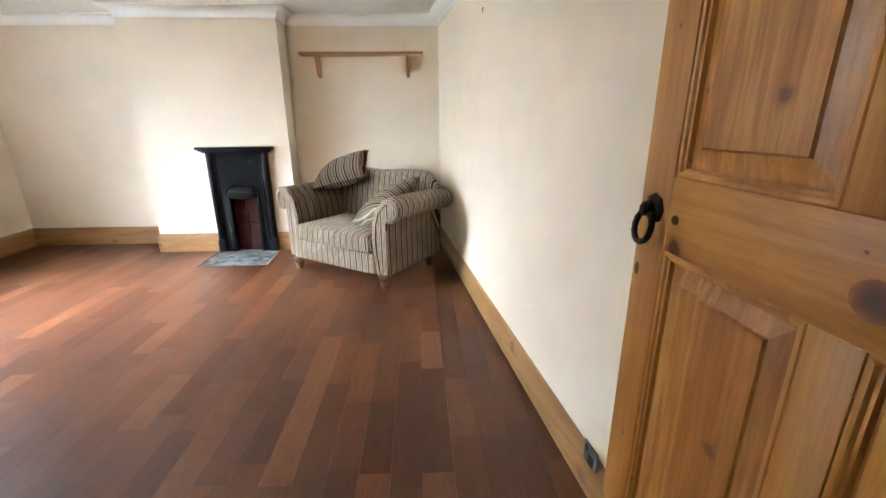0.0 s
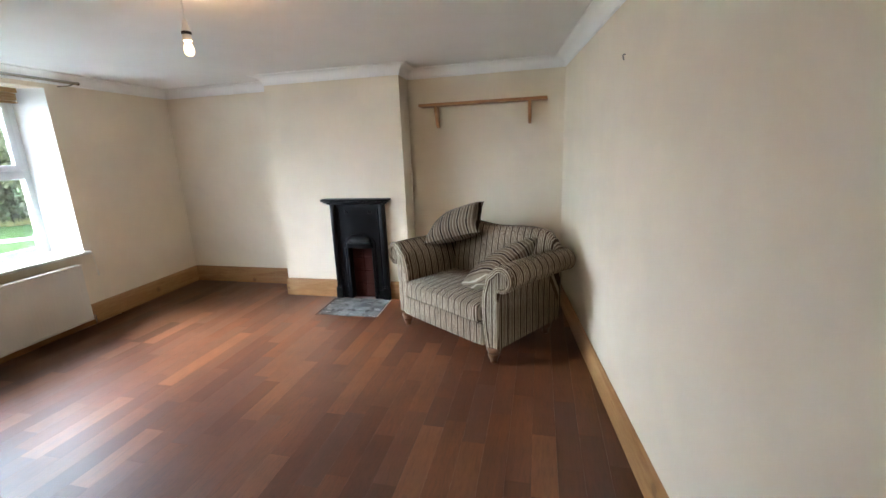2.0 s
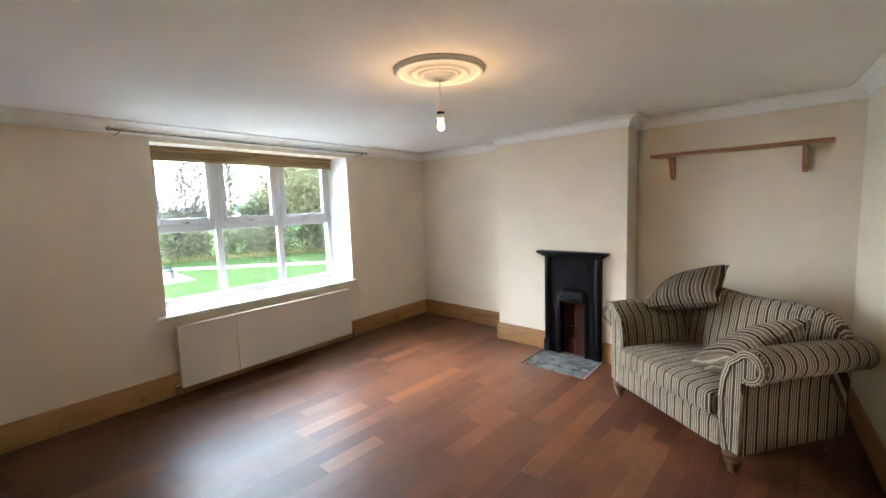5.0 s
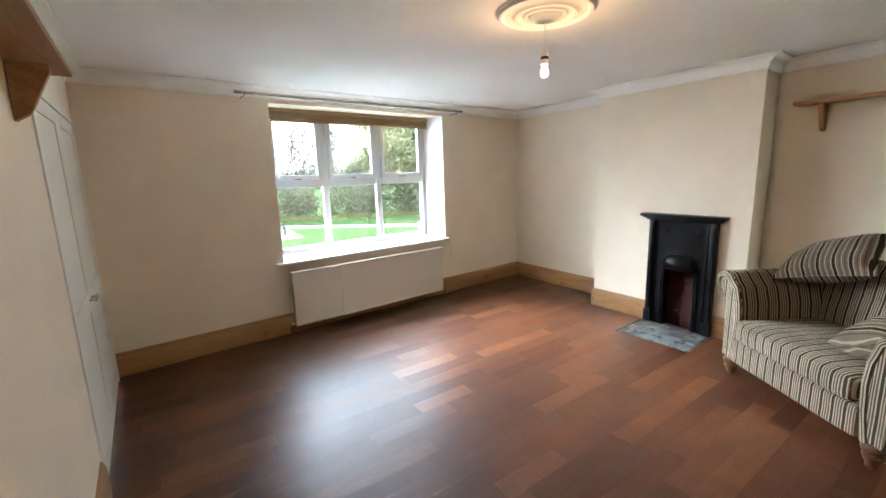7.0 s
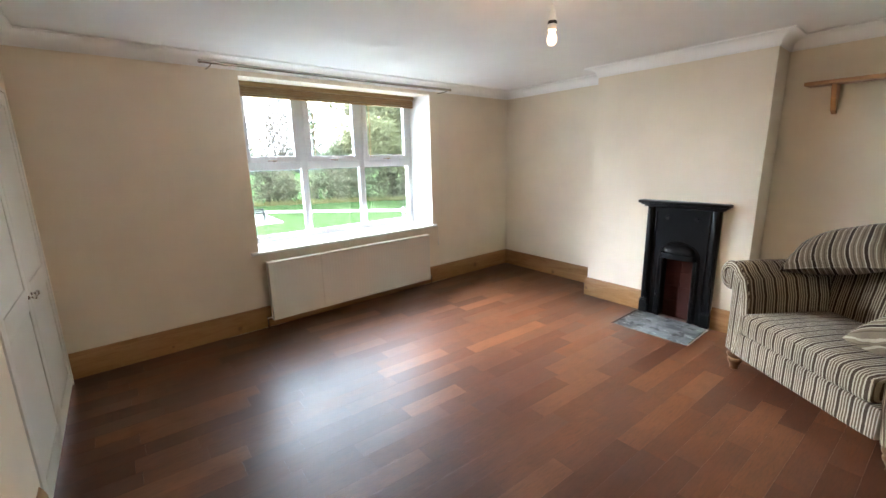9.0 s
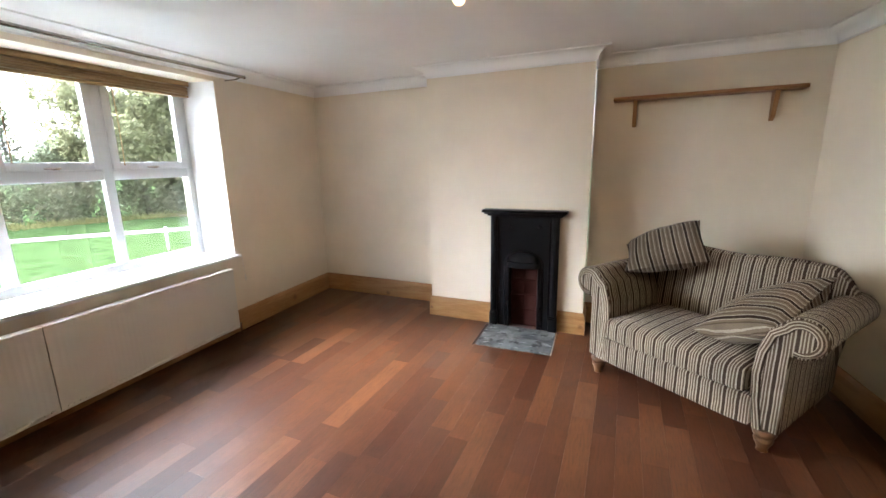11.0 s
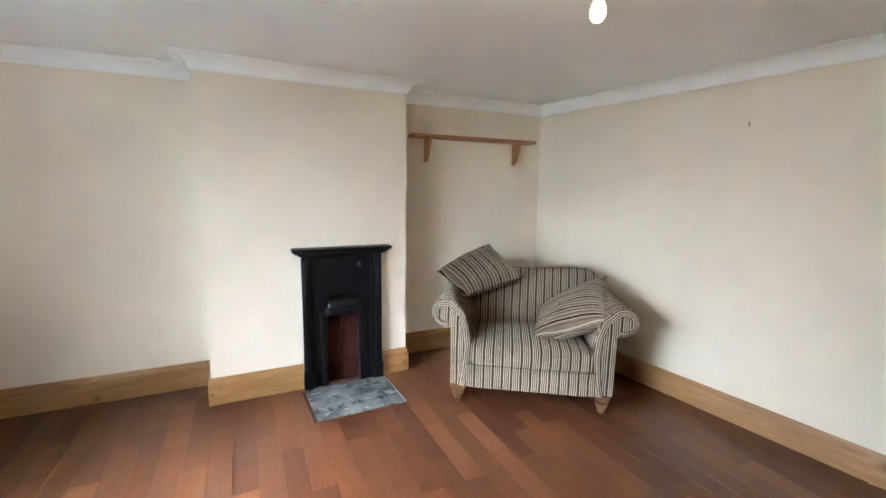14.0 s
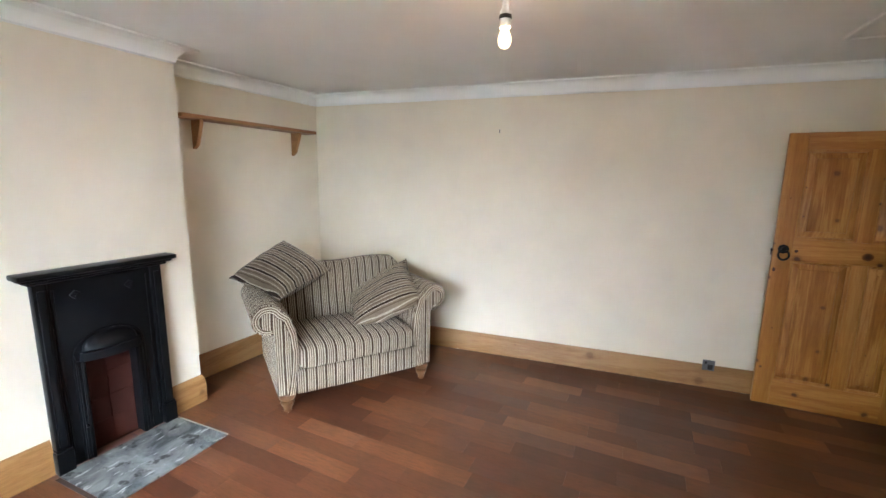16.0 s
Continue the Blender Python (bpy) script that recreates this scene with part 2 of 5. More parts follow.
DOOR_H = wood("waxed_pine_crosswise", PINE_STOPS, 1, 0.42, 0.8, 0.95, 0.8, 0.25, 5.0, 0.15)
DOOR_P = wood("waxed_pine_figured", [(0.45, (0.30, 0.098, 0.015)), (0.65, (0.385, 0.138, 0.023)), (0.82, (0.45, 0.180, 0.034)), (1.0, (0.54, 0.240, 0.055))], 2, 0.40, 1.1, 0.7, 0.8, 0.25, 4.0, 0.15)
SKIRT_STOPS = [(0.30, (0.225, 0.104, 0.031)), (0.6, (0.310, 0.152, 0.049)), (0.9, (0.38, 0.205, 0.076))]
SKIRT_X = wood("skirting_pine_x", SKIRT_STOPS, 0, 0.45, 0.8, 0.55, 1.0, 0.0, 2.3)
SKIRT_Y = wood("skirting_pine_y", SKIRT_STOPS, 1, 0.45, 0.8, 0.55, 1.0, 0.0, 2.3)
SHELF_W = wood("varnished_shelf_pine", [(0.3, (0.22, 0.092, 0.030)), (0.6, (0.34, 0.155, 0.055)), (0.9, (0.42, 0.21, 0.08))], 0, 0.45, 0.8, 0.4)
FOOT_W = wood("turned_foot_wood", [(0.3, (0.072, 0.031, 0.011)), (0.8, (0.125, 0.057, 0.021))], 2, 0.35)
BLIND_W = wood("wooden_blind_slat", [(0.3, (0.19, 0.105, 0.040)), (0.8, (0.33, 0.20, 0.085))], 1, 0.5)
def knot_material():
    m, n, l, b = mat("pine_knot", 0.5)
    tc = n.new("ShaderNodeTexCoord")
    wob = noise_node(n, l, 60, 3, tc.outputs["Object"])
    ln = n.new("ShaderNodeVectorMath")
    ln.operation = "LENGTH"
    l.new(tc.outputs["Object"], ln.inputs[0])
    ad = n.new("ShaderNodeMath")
    ad.operation = "MULTIPLY_ADD"
    l.new(wob.outputs[0], ad.inputs[0])
    ad.inputs[1].default_value = 0.014
    l.new(ln.outputs["Value"], ad.inputs[2])
    r = ramp(n, [(0.012, (0.075, 0.027, 0.012)), (0.022, (0.11, 0.038, 0.014)), (0.032, (0.22, 0.075, 0.018)), (0.038, (0.36, 0.125, 0.022))])
    l.new(ad.outputs[0], r.inputs[0])
    l.new(r.outputs[0], b.inputs["Base Color"])
    return m


KNOT = knot_material()
PLANK = plank_material()
SUBFLOOR = simple("dark_floor_joint", (0.03, 0.015, 0.01), 0.9)
IRON = simple("black_painted_cast_iron", (0.0030, 0.0036, 0.0044), 0.34, 0.0, 0.3, 9, 0.2)
FORGED = simple("forged_black_iron", (0.012, 0.012, 0.013), 0.38, 0.6, 0.3, 30, 0.4)
CHROME = simple("brushed_chrome", (0.72, 0.70, 0.67), 0.26, 1.0, 0.05, 40, 0.03)
DULL = simple("dull_grey_metal", (0.16, 0.16, 0.17), 0.4, 0.8, 0.1, 40, 0.05)
BLACKP = simple("black_plastic", (0.015, 0.015, 0.016), 0.35)
def slate_material():
    m, n, l, b = mat("grey_slate_stone", 0.7)
    v = coords(n, l)
    big = noise_node(n, l, 5, 7, v, 0.65)
    big.inputs["Distortion"].default_value = 0.8
    r = ramp(n, [(0.36, (0.040, 0.045, 0.045)), (0.46, (0.090, 0.097, 0.097)), (0.54, (0.130, 0.137, 0.135)), (0.66, (0.175, 0.18, 0.177))])
    l.new(big.outputs[0], r.inputs[0])
    sv = coords(n, l, scale=(3, 11, 1))
    scuff = noise_node(n, l, 2.4, 5, sv, 0.6)                    # pale scuffs
    sr = ramp(n, [(0.60, (0, 0, 0)), (0.65, (0.7,) * 3)])
    l.new(scuff.outputs[0], sr.inputs[0])
    c = mixc(n, l, sr.outputs[0], r.outputs[0], (0.36, 0.37, 0.36))
    soot = noise_node(n, l, 9, 4, v, 0.6)
    dr = ramp(n, [(0.57, (1, 1, 1)), (0.63, (0.28,) * 3)])
    l.new(soot.outputs[0], dr.inputs[0])
    c = mixc(n, l, 1.0, c, dr.outputs[0], "MULTIPLY")
    l.new(c, b.inputs["Base Color"])
    bump(n, l, b, big.outputs[0], 0.7, 0.006)
    return m


SLATE = slate_material()
BRICKR = simple("dark_red_tile", (0.046, 0.0115, 0.0075), 0.75, 0.0, 0.25, 8, 0.3)
STRIPE_X = stripe_material("striped_weave_across", 0)
STRIPE_Y = stripe_material("striped_weave_along", 1, 0.080, 0.3, 0.80)
STRIPE_P = stripe_material("striped_weave_cushion", 0, 0.086, 0.1, 0.66, bold=True)
STRIPE_B = stripe_material("striped_weave_border", 1, 0.068, 0.30, 0.86, "UV")
STRIPE_Q = stripe_material("striped_weave_cushion_turned", 1, 0.086, 0.4, 0.82, bold=True)
GRASS = simple("lawn_grass", (0.054, 0.088, 0.034), 1.0, 0.0, 0.35, 1.3, 0.5)
PATHM = simple("pale_gravel_path", (0.40, 0.375, 0.335), 0.9, 0.0, 0.12, 3, 0.3)
BARK = simple("grey_bark", (0.14, 0.125, 0.105), 0.9, 0.0, 0.3, 4, 0.6)
# leaf colours are paled and greyed: the outdoor haze is put into them
LEAF_G = leaf_material("green_leaves", (0.17, 0.195, 0.13), (0.28, 0.295, 0.19))
LEAF_Y = leaf_material("yellowing_leaves", (0.21, 0.215, 0.125), (0.36, 0.345, 0.20))
LEAF_B = leaf_material("brown_hedge_leaves", (0.17, 0.17, 0.12), (0.3, 0.27, 0.18))
LEAF_D = leaf_material("distant_woods", (0.14, 0.17, 0.14), (0.22, 0.24, 0.2))
DRYG = leaf_material("long_dry_grass", (0.20, 0.20, 0.075), (0.36, 0.31, 0.16))
BENCHM = simple("weathered_bench_wood", (0.04, 0.045, 0.04), 0.8)
for m in (IRON, BRICKR, SLATE):
    m.node_tree.nodes["Principled BSDF"].inputs["Specular IOR Level"].default_value = 0.22
for m in (GRASS, PATHM, BARK, LEAF_G, LEAF_Y, LEAF_B, LEAF_D, DRYG):
    matte(m)

# grey tint darkens the view outside; shadowless panes still let daylight in undimmed
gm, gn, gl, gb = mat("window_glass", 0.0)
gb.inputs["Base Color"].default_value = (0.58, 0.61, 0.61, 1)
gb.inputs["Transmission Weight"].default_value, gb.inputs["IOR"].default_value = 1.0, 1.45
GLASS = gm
em, en, el_, eb = mat("bulb_glow", 0.3)
eb.inputs["Emission Color"].default_value = (1.0, 0.70, 0.36, 1)
eb.inputs["Emission Strength"].default_value = BULB_GLOW
BULBM = em


# ---- mesh helpers ----
def finish(name, bm, material, parent=None, label="", smooth=False):
    bmesh.ops.recalc_face_normals(bm, faces=bm.faces)
    me = bpy.data.meshes.new(name)
    bm.to_mesh(me)
    bm.free()
    me.materials.append(material)
    if smooth:
        me.polygons.foreach_set("use_smooth", [True] * len(me.polygons))
        me.set_sharp_from_angle(angle=radians(38))
    ob = new(name, me)
    if parent is not None:
        ob.parent = parent
    if label:
        tagged(ob, label)
    return ob


def part(name, bm, material, parent, label="", smooth=True):
    return finish(name, bm, material, parent, label, smooth)


def box(bm, x0, x1, y0, y1, z0, z1, bev=0.0, seg=2):
    c = bmesh.ops.create_cube(bm, size=1.0)
    vs = c["verts"]
    for v in vs:
        v.co = Vector((x0 + (v.co.x + 0.5) * (x1 - x0), y0 + (v.co.y + 0.5) * (y1 - y0), z0 + (v.co.z + 0.5) * (z1 - z0)))
    if bev:
        es = {e for v in vs for e in v.link_edges}
        bmesh.ops.bevel(bm, geom=list(es), offset=bev, segments=seg, affect="EDGES", profile=0.5)
    return bm


def boxes(*specs):
    bm = bmesh.new()
    for s in specs:
        box(bm, *s)
    return bm


def prism(bm, poly, z0, z1):
    lo = [bm.verts.new((x, y, z0)) for x, y in poly]
    hi = [bm.verts.new((x, y, z1)) for x, y in poly]
    n = len(poly)
    bm.faces.new(lo[::-1])
    bm.faces.new(hi)
    for i in range(n):
        bm.faces.new((lo[i], lo[(i + 1) % n], hi[(i + 1) % n], hi[i]))
    return bm


def lathe(bm, prof, seg=24, centre=(0, 0), cap=True):
    rings = []
    for r, z in prof:
        rings.append([bm.verts.new((centre[0] + r * math.cos(2 * math.pi * i / seg), centre[1] + r * math.sin(2 * math.pi * i / seg), z)) for i in range(seg)])
    for a, b in zip(rings, rings[1:]):
        for i in range(seg):
            bm.faces.new((a[i], a[(i + 1) % seg], b[(i + 1) % seg], b[i]))
    if cap:
        bm.faces.new(rings[0][::-1])
        bm.faces.new(rings[-1])
    return bm


def tube(bm, pts, radii, seg=8, cap=True):
    pts = [Vector(p) for p in pts]
    rings = []
    for i, p in enumerate(pts):
        d = (pts[min(i + 1, len(pts) - 1)] - pts[max(i - 1, 0)]).normalized()
        a = d.orthogonal().normalized() if i == 0 else (a - d * a.dot(d)).normalized()
        b = d.cross(a)
        r = radii if isinstance(radii, (int, float)) else radii[i]
        rings.append([bm.verts.new(p + r * (a * math.cos(2 * math.pi * k / seg) + b * math.sin(2 * math.pi * k / seg))) for k in range(seg)])
    for s, t in zip(rings, rings[1:]):
        for k in range(seg):
            bm.faces.new((s[k], s[(k + 1) % seg], t[(k + 1) % seg], t[k]))
    if cap:
        bm.faces.new(rings[0][::-1])
        bm.faces.new(rings[-1])
    return bm


def sweep(bm, path, prof, closed=False):
    """A moulding whose profile (inwards, up) runs along a plan line with the room on its left, mitred at the corners."""
    n = len(path)
    pts = [Vector(p) for p in path]
    rings = []
    for i in range(n):
        a = pts[i] - pts[i - 1] if (closed or i > 0) else pts[1] - pts[0]
        b = pts[(i + 1) % n] - pts[i] if (closed or i < n - 1) else a
        na, nb = Vector((-a.y, a.x)).normalized(), Vector((-b.y, b.x)).normalized()
        m = (na + nb).normalized()
        m = m / max(0.3, m.dot(na))
        rings.append([bm.verts.new((pts[i].x + m.x * d, pts[i].y + m.y * d, z)) for d, z in prof])
    k = len(prof)
    for i in range(n if closed else n - 1):
        s, t = rings[i], rings[(i + 1) % n]
        for j in range(k):
            bm.faces.new((s[j], s[(j + 1) % k], t[(j + 1) % k], t[j]))
    if not closed:
        bm.faces.new(rings[0])
        bm.faces.new(rings[-1][::-1])
    return bm


def thing(name, label, category, m=None, group="", kind=""):
    ob = new(name)
    if m is not None:
        ob.matrix_world = m
    return tagged(ob, label, category, group, kind)


# ---- the room ----
CEIL = 2.45
R0, P5, P4, P3 = (0.825, 0.454), (0.585, 5.295), (-1.03, 5.45), (-1.035, 5.11)
P2, P1, P0, B0 = (-2.545, 5.20), (-2.53, 5.57), (-4.19, 5.69), (-4.19, 0.70)
ROOM = [R0, P5, P4, P3, P2, P1, P0, B0]


def back_y(x):
    return B0[1] + (R0[1] - B0[1]) * (x - B0[0]) / (R0[0] - B0[0])


def wall(name, a, b, t, z0=-0.05, z1=CEIL + 0.1, ext=(0.0, 0.0), material=None):
    a, b = Vector(a), Vector(b)
    d = (b - a).normalized()
    a, b = a - d * ext[0], b + d * ext[1]
    o = Vector((d.y, -d.x)) * t
    bm = prism(bmesh.new(), [a, b, b + o, a + o][::-1], z0, z1)
    return tagged(finish(name, bm, material or WALL), kind="structure")


tagged(wall("wall_east", R0, P5, 0.2, ext=(0.2, 0.25)), "cream painted plaster wall, plain and slightly uneven")
bm = bmesh.new()
prism(bm, [(0.585, 5.296), (0.585, 5.75), (-1.032, 5.75), (-1.031, 5.451)], -0.05, CEIL + 0.1)
prism(bm, [(-2.531, 5.571), (-2.531, 5.75), (-4.19, 5.75), (-4.19, 5.69)], -0.05, CEIL + 0.1)
tagged(finish("wall_north", bm, WALL), "cream painted plaster wall behind both alcoves", kind="structure")
FX, FW, FO = -1.58, 0.63, 0.17                      # fireplace middle, width, half opening
bm = bmesh.new()
def chim_y(x):
    return P3[1] + (P2[1] - P3[1]) * (x - P3[0]) / (P2[0] - P3[0])
arch = [(P3[0], -0.05), (P3[0], CEIL + 0.1), (P2[0], CEIL + 0.1), (P2[0], -0.05), (FX - FO, -0.05), (FX - FO, 0.7), (FX + FO, 0.7), (FX + FO, -0.05)]
near, far = [[bm.verts.new((x, y(x), z)) for x, z in arch] for y in (chim_y, lambda x: 5.75)]
bm.faces.new(near)
bm.faces.new(far[::-1])
for i in range(8):
    bm.faces.new((near[i], far[i], far[(i + 1) % 8], near[(i + 1) % 8]))
tagged(finish("chimney_breast", bm, WALL), "cream painted chimney breast standing proud of the wall", "chimney breast", kind="structure")

WY0, WY1, WZ0, WZ1 = 2.14, 4.275, 0.75, 2.31         # window opening at the wall's face
WS = 0.004                                           # splay of the opening's south side
XO, XF = -4.66, -4.508                               # outer face, window plane
bm = bmesh.new()
prism(bm, [(-4.19, 0.5), (-4.19, WY0), (-4.56, WY0 + WS), (XO, WY0 + WS), (XO, 0.5)], -0.05, CEIL + 0.1)
prism(bm, [(-4.19, WY1), (-4.19, 5.9), (XO, 5.9), (XO, WY1 - 0.06), (-4.56, WY1 - 0.06)], -0.05, CEIL + 0.1)
prism(bm, [(-4.19, WY0), (-4.19, WY1), (-4.56, WY1 - 0.06), (XO, WY1 - 0.06), (XO, WY0 + WS), (-4.56, WY0 + WS)], -0.05, WZ0 - 0.028)
prism(bm, [(-4.19, WY0), (-4.19, WY1), (-4.56, WY1 - 0.06), (XO, WY1 - 0.06), (XO, WY0 + WS), (-4.56, WY0 + WS)], WZ1, CEIL + 0.1)
tagged(finish("wall_west", bm, WALL), "thick cream painted outer wall with a deep window opening", kind="structure")

DX0, DX1, DZ = -0.235, 0.60, 2.0                      # doorway
CX0, CX1, CZ = -4.10, -2.56, 2.07                     # cupboard opening
bm = bmesh.new()
for xa, xb, za, zb in ((B0[0], CX0, -0.05, CEIL + 0.1), (CX0, CX1, CZ, CEIL + 0.1), (CX1, DX0, -0.05, CEIL + 0.1), (DX0, DX1, DZ, CEIL + 0.1), (DX1, R0[0], -0.05, CEIL + 0.1)):
    prism(bm, [(xa, back_y(xa)), (xa, back_y(xa) - 0.12), (xb, back_y(xb) - 0.12), (xb, back_y(xb))], za, zb)
tagged(finish("wall_south", bm, WALL), "cream painted wall with a cupboard and a doorway", kind="structure")

bm = prism(bmesh.new(), [(1.05, -1.2), (1.05, 5.9), (-4.7, 5.9), (-4.7, -1.2)], CEIL, CEIL + 0.12)
tagged(finish("ceiling", bm, WHITE), "flat white painted plaster ceiling", kind="structure")
# landing behind the doorway and the back of the cupboard, closing the place
bm = bmesh.new()
prism(bm, [(-1.3, -1.0), (-1.3, 0.44), (-1.4, 0.44), (-1.4, -1.0)], -0.05, CEIL)
prism(bm, [(1.02, -1.0), (1.02, 0.335), (0.92, 0.335), (0.92, -1.0)], -0.05, CEIL)
prism(bm, [(1.02, -1.1), (1.02, -1.0), (-1.4, -1.0), (-1.4, -1.1)], -0.05, CEIL)
tagged(finish("wall_landing", bm, WALL), "plain cream wall closing the landing", kind="structure")
bm = prism(bmesh.new(), [(-4.2, 0.05), (-4.2, 0.12), (-2.4, 0.12), (-2.4, 0.05)], -0.05, CEIL)
tagged(finish("wall_cupboard", bm, WALL), "plain wall behind the cupboard", kind="structure")

# cornice
cove = [(0.0, CEIL - 0.1)] + [(0.012 + 0.088 * (1 - math.cos(a)), CEIL - 0.09 + 0.078 * math.sin(a)) for a in [radians(8 * k) for k in range(0, 12)]] + [(0.108, CEIL - 0.012), (0.108, CEIL), (0.0, CEIL)]
bm = sweep(bmesh.new(), ROOM, cove, True)
ob = tagged(finish("cornice", bm, CORN, smooth=True), "white plaster coved cornice round the ceiling", kind="structure")

# skirting boards: tall pine with a moulded top
SK = [(0, 0), (0.022, 0), (0.022, 0.150), (0.019, 0.158), (0.019, 0.168), (0.014, 0.176), (0.010, 0.190), (0.006, 0.198), (0.0, 0.204)]


def on_back(x):
    return (x, back_y(x))


FL, FR = FX - FW / 2 - 0.004, FX + FW / 2 + 0.004
SKE = [(d, z * 0.915) for d, z in SK]
for nm, run, m in (("skirting_east", [(0.8, 0.95), P5], SKIRT_Y), ("skirting_alcove_right", [P5, P4], SKIRT_X),
                   ("skirting_chimney_right", [P4, P3, (FR, chim_y(FR))], SKIRT_X), ("skirting_chimney_left", [(FL, chim_y(FL)), P2, P1], SKIRT_X),
                   ("skirting_alcove_left", [P1, P0], SKIRT_X), ("skirting_west", [P0, B0], SKIRT_Y),
                   ("skirting_south", [on_back(CX1 + 0.03), on_back(DX0 - 0.08)], SKIRT_X)):
    if nm == "skirting_east":
        t = (0.95 - R0[1]) / (P5[1] - R0[1])
        run = [(R0[0] + (P5[0] - R0[0]) * t, 0.95), P5]
    tagged(finish(nm, sweep(bmesh.new(), run, SKE if nm == "skirting_east" else SK), m, smooth=True), "tall waxed pine skirting board with a moulded top edge", kind="structure")


# ---- window ----
win = thing("window_1", "white framed window of six panes with three top openers", "window", kind="structure")
Y0, Y1, Z0, Z1 = WY0 + WS, WY1 - 0.06, 0.765, WZ1
M1, M2, TZ = 2.795, 3.487, 1.545
bm = boxes((XF - 0.05, XF, Y0, Y0 + 0.06, Z0, Z1, 0.006), (XF - 0.05, XF, Y1 - 0.06, Y1, Z0, Z1, 0.006),
           (XF - 0.05, XF, Y0 + 0.06, Y1 - 0.06, Z0, Z0 + 0.07, 0.006), (XF - 0.05, XF, Y0 + 0.06, Y1 - 0.06, Z1 - 0.06, Z1, 0.006))
part("window_frame", bm, UPVC, win)
for ym in (M1, M2):
    part("mullion", boxes((XF - 0.048, XF + 0.004, ym - 0.036, ym + 0.036, Z0 + 0.07, Z1 - 0.06, 0.007)), UPVC, win)
edges = [(Y0 + 0.06, M1 - 0.036), (M1 + 0.036, M2 - 0.036), (M2 + 0.036, Y1 - 0.06)]
for ya, yb in edges:
    part("transom", boxes((XF - 0.046, XF + 0.002, ya, yb, TZ - 0.055, TZ + 0.025, 0.007)), UPVC, win)
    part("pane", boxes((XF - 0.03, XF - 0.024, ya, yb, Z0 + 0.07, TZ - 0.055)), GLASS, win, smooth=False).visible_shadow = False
    za, zb, w = TZ + 0.025, Z1 - 0.06, 0.056
    bm = boxes((XF - 0.036, XF + 0.014, ya, ya + w, za, zb, 0.005), (XF - 0.036, XF + 0.014, yb - w, yb, za, zb, 0.005),
               (XF - 0.036, XF + 0.014, ya + w, yb - w, za, za + w, 0.005), (XF - 0.036, XF + 0.014, ya + w, yb - w, zb - w, zb, 0.005))
    sash = part("opener", bm, UPVC, win)
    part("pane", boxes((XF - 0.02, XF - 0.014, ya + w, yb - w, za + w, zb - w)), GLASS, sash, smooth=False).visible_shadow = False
    ym = (ya + yb) / 2
    bm = boxes((XF + 0.014, XF + 0.040, ym - 0.02, ym + 0.02, za + 0.004, za + 0.026, 0.004), (XF + 0.030, XF + 0.044, ym - 0.07, ym + 0.03, za + 0.010, za + 0.022, 0.004))
    part("handle", bm, CHROME, sash, "brushed metal window handle")
# thin linings on the reveal's sides, whiter than the cream wall
for yb, ya in ((WY0, WY0 + WS), (WY1, WY1 - 0.06)):
    s = 0.004 if yb == WY0 else -0.004
    bm = prism(bmesh.new(), [(-4.192, yb + s), (-4.192, yb), (XF, ya - 0.008 * (1 if s > 0 else -1)), (XF, ya + s)][::(1 if s < 0 else -1)], WZ0 + 0.0, WZ1)
    part("reveal_lining", bm, GLOSSW, win, "white lined window reveal", smooth=False)
bm = bmesh.new()
prism(bm, [(-4.145, WY0 - 0.07), (-4.145, WY1 + 0.04), (-4.192, WY1 + 0.04), (-4.192, WY0 - 0.07)], WZ0 - 0.028, WZ0)
prism(bm, [(-4.192, WY0 + 0.002), (-4.192, WY1 - 0.002), (XF - 0.05, Y1 - 0.002), (XF - 0.05, Y0 + 0.002)], WZ0 - 0.028, WZ0 + 0.002)
bmesh.ops.bevel(bm, geom=[e for e in bm.edges if all(abs(v.co.x + 4.145) < 0.001 for v in e.verts)], offset=0.009, segments=3, affect="EDGES")
part("window_sill", bm, GLOSSW, win, "white painted window board")

# ---- floor ----
bm = prism(bmesh.new(), [(1.05, -1.1), (1.05, 5.9), (-4.4, 5.9), (-4.4, -1.1)], -0.12, -0.012)
floor = tagged(finish("floor", bm, SUBFLOOR), "reddish brown stained wooden plank floor, worn", kind="structure")

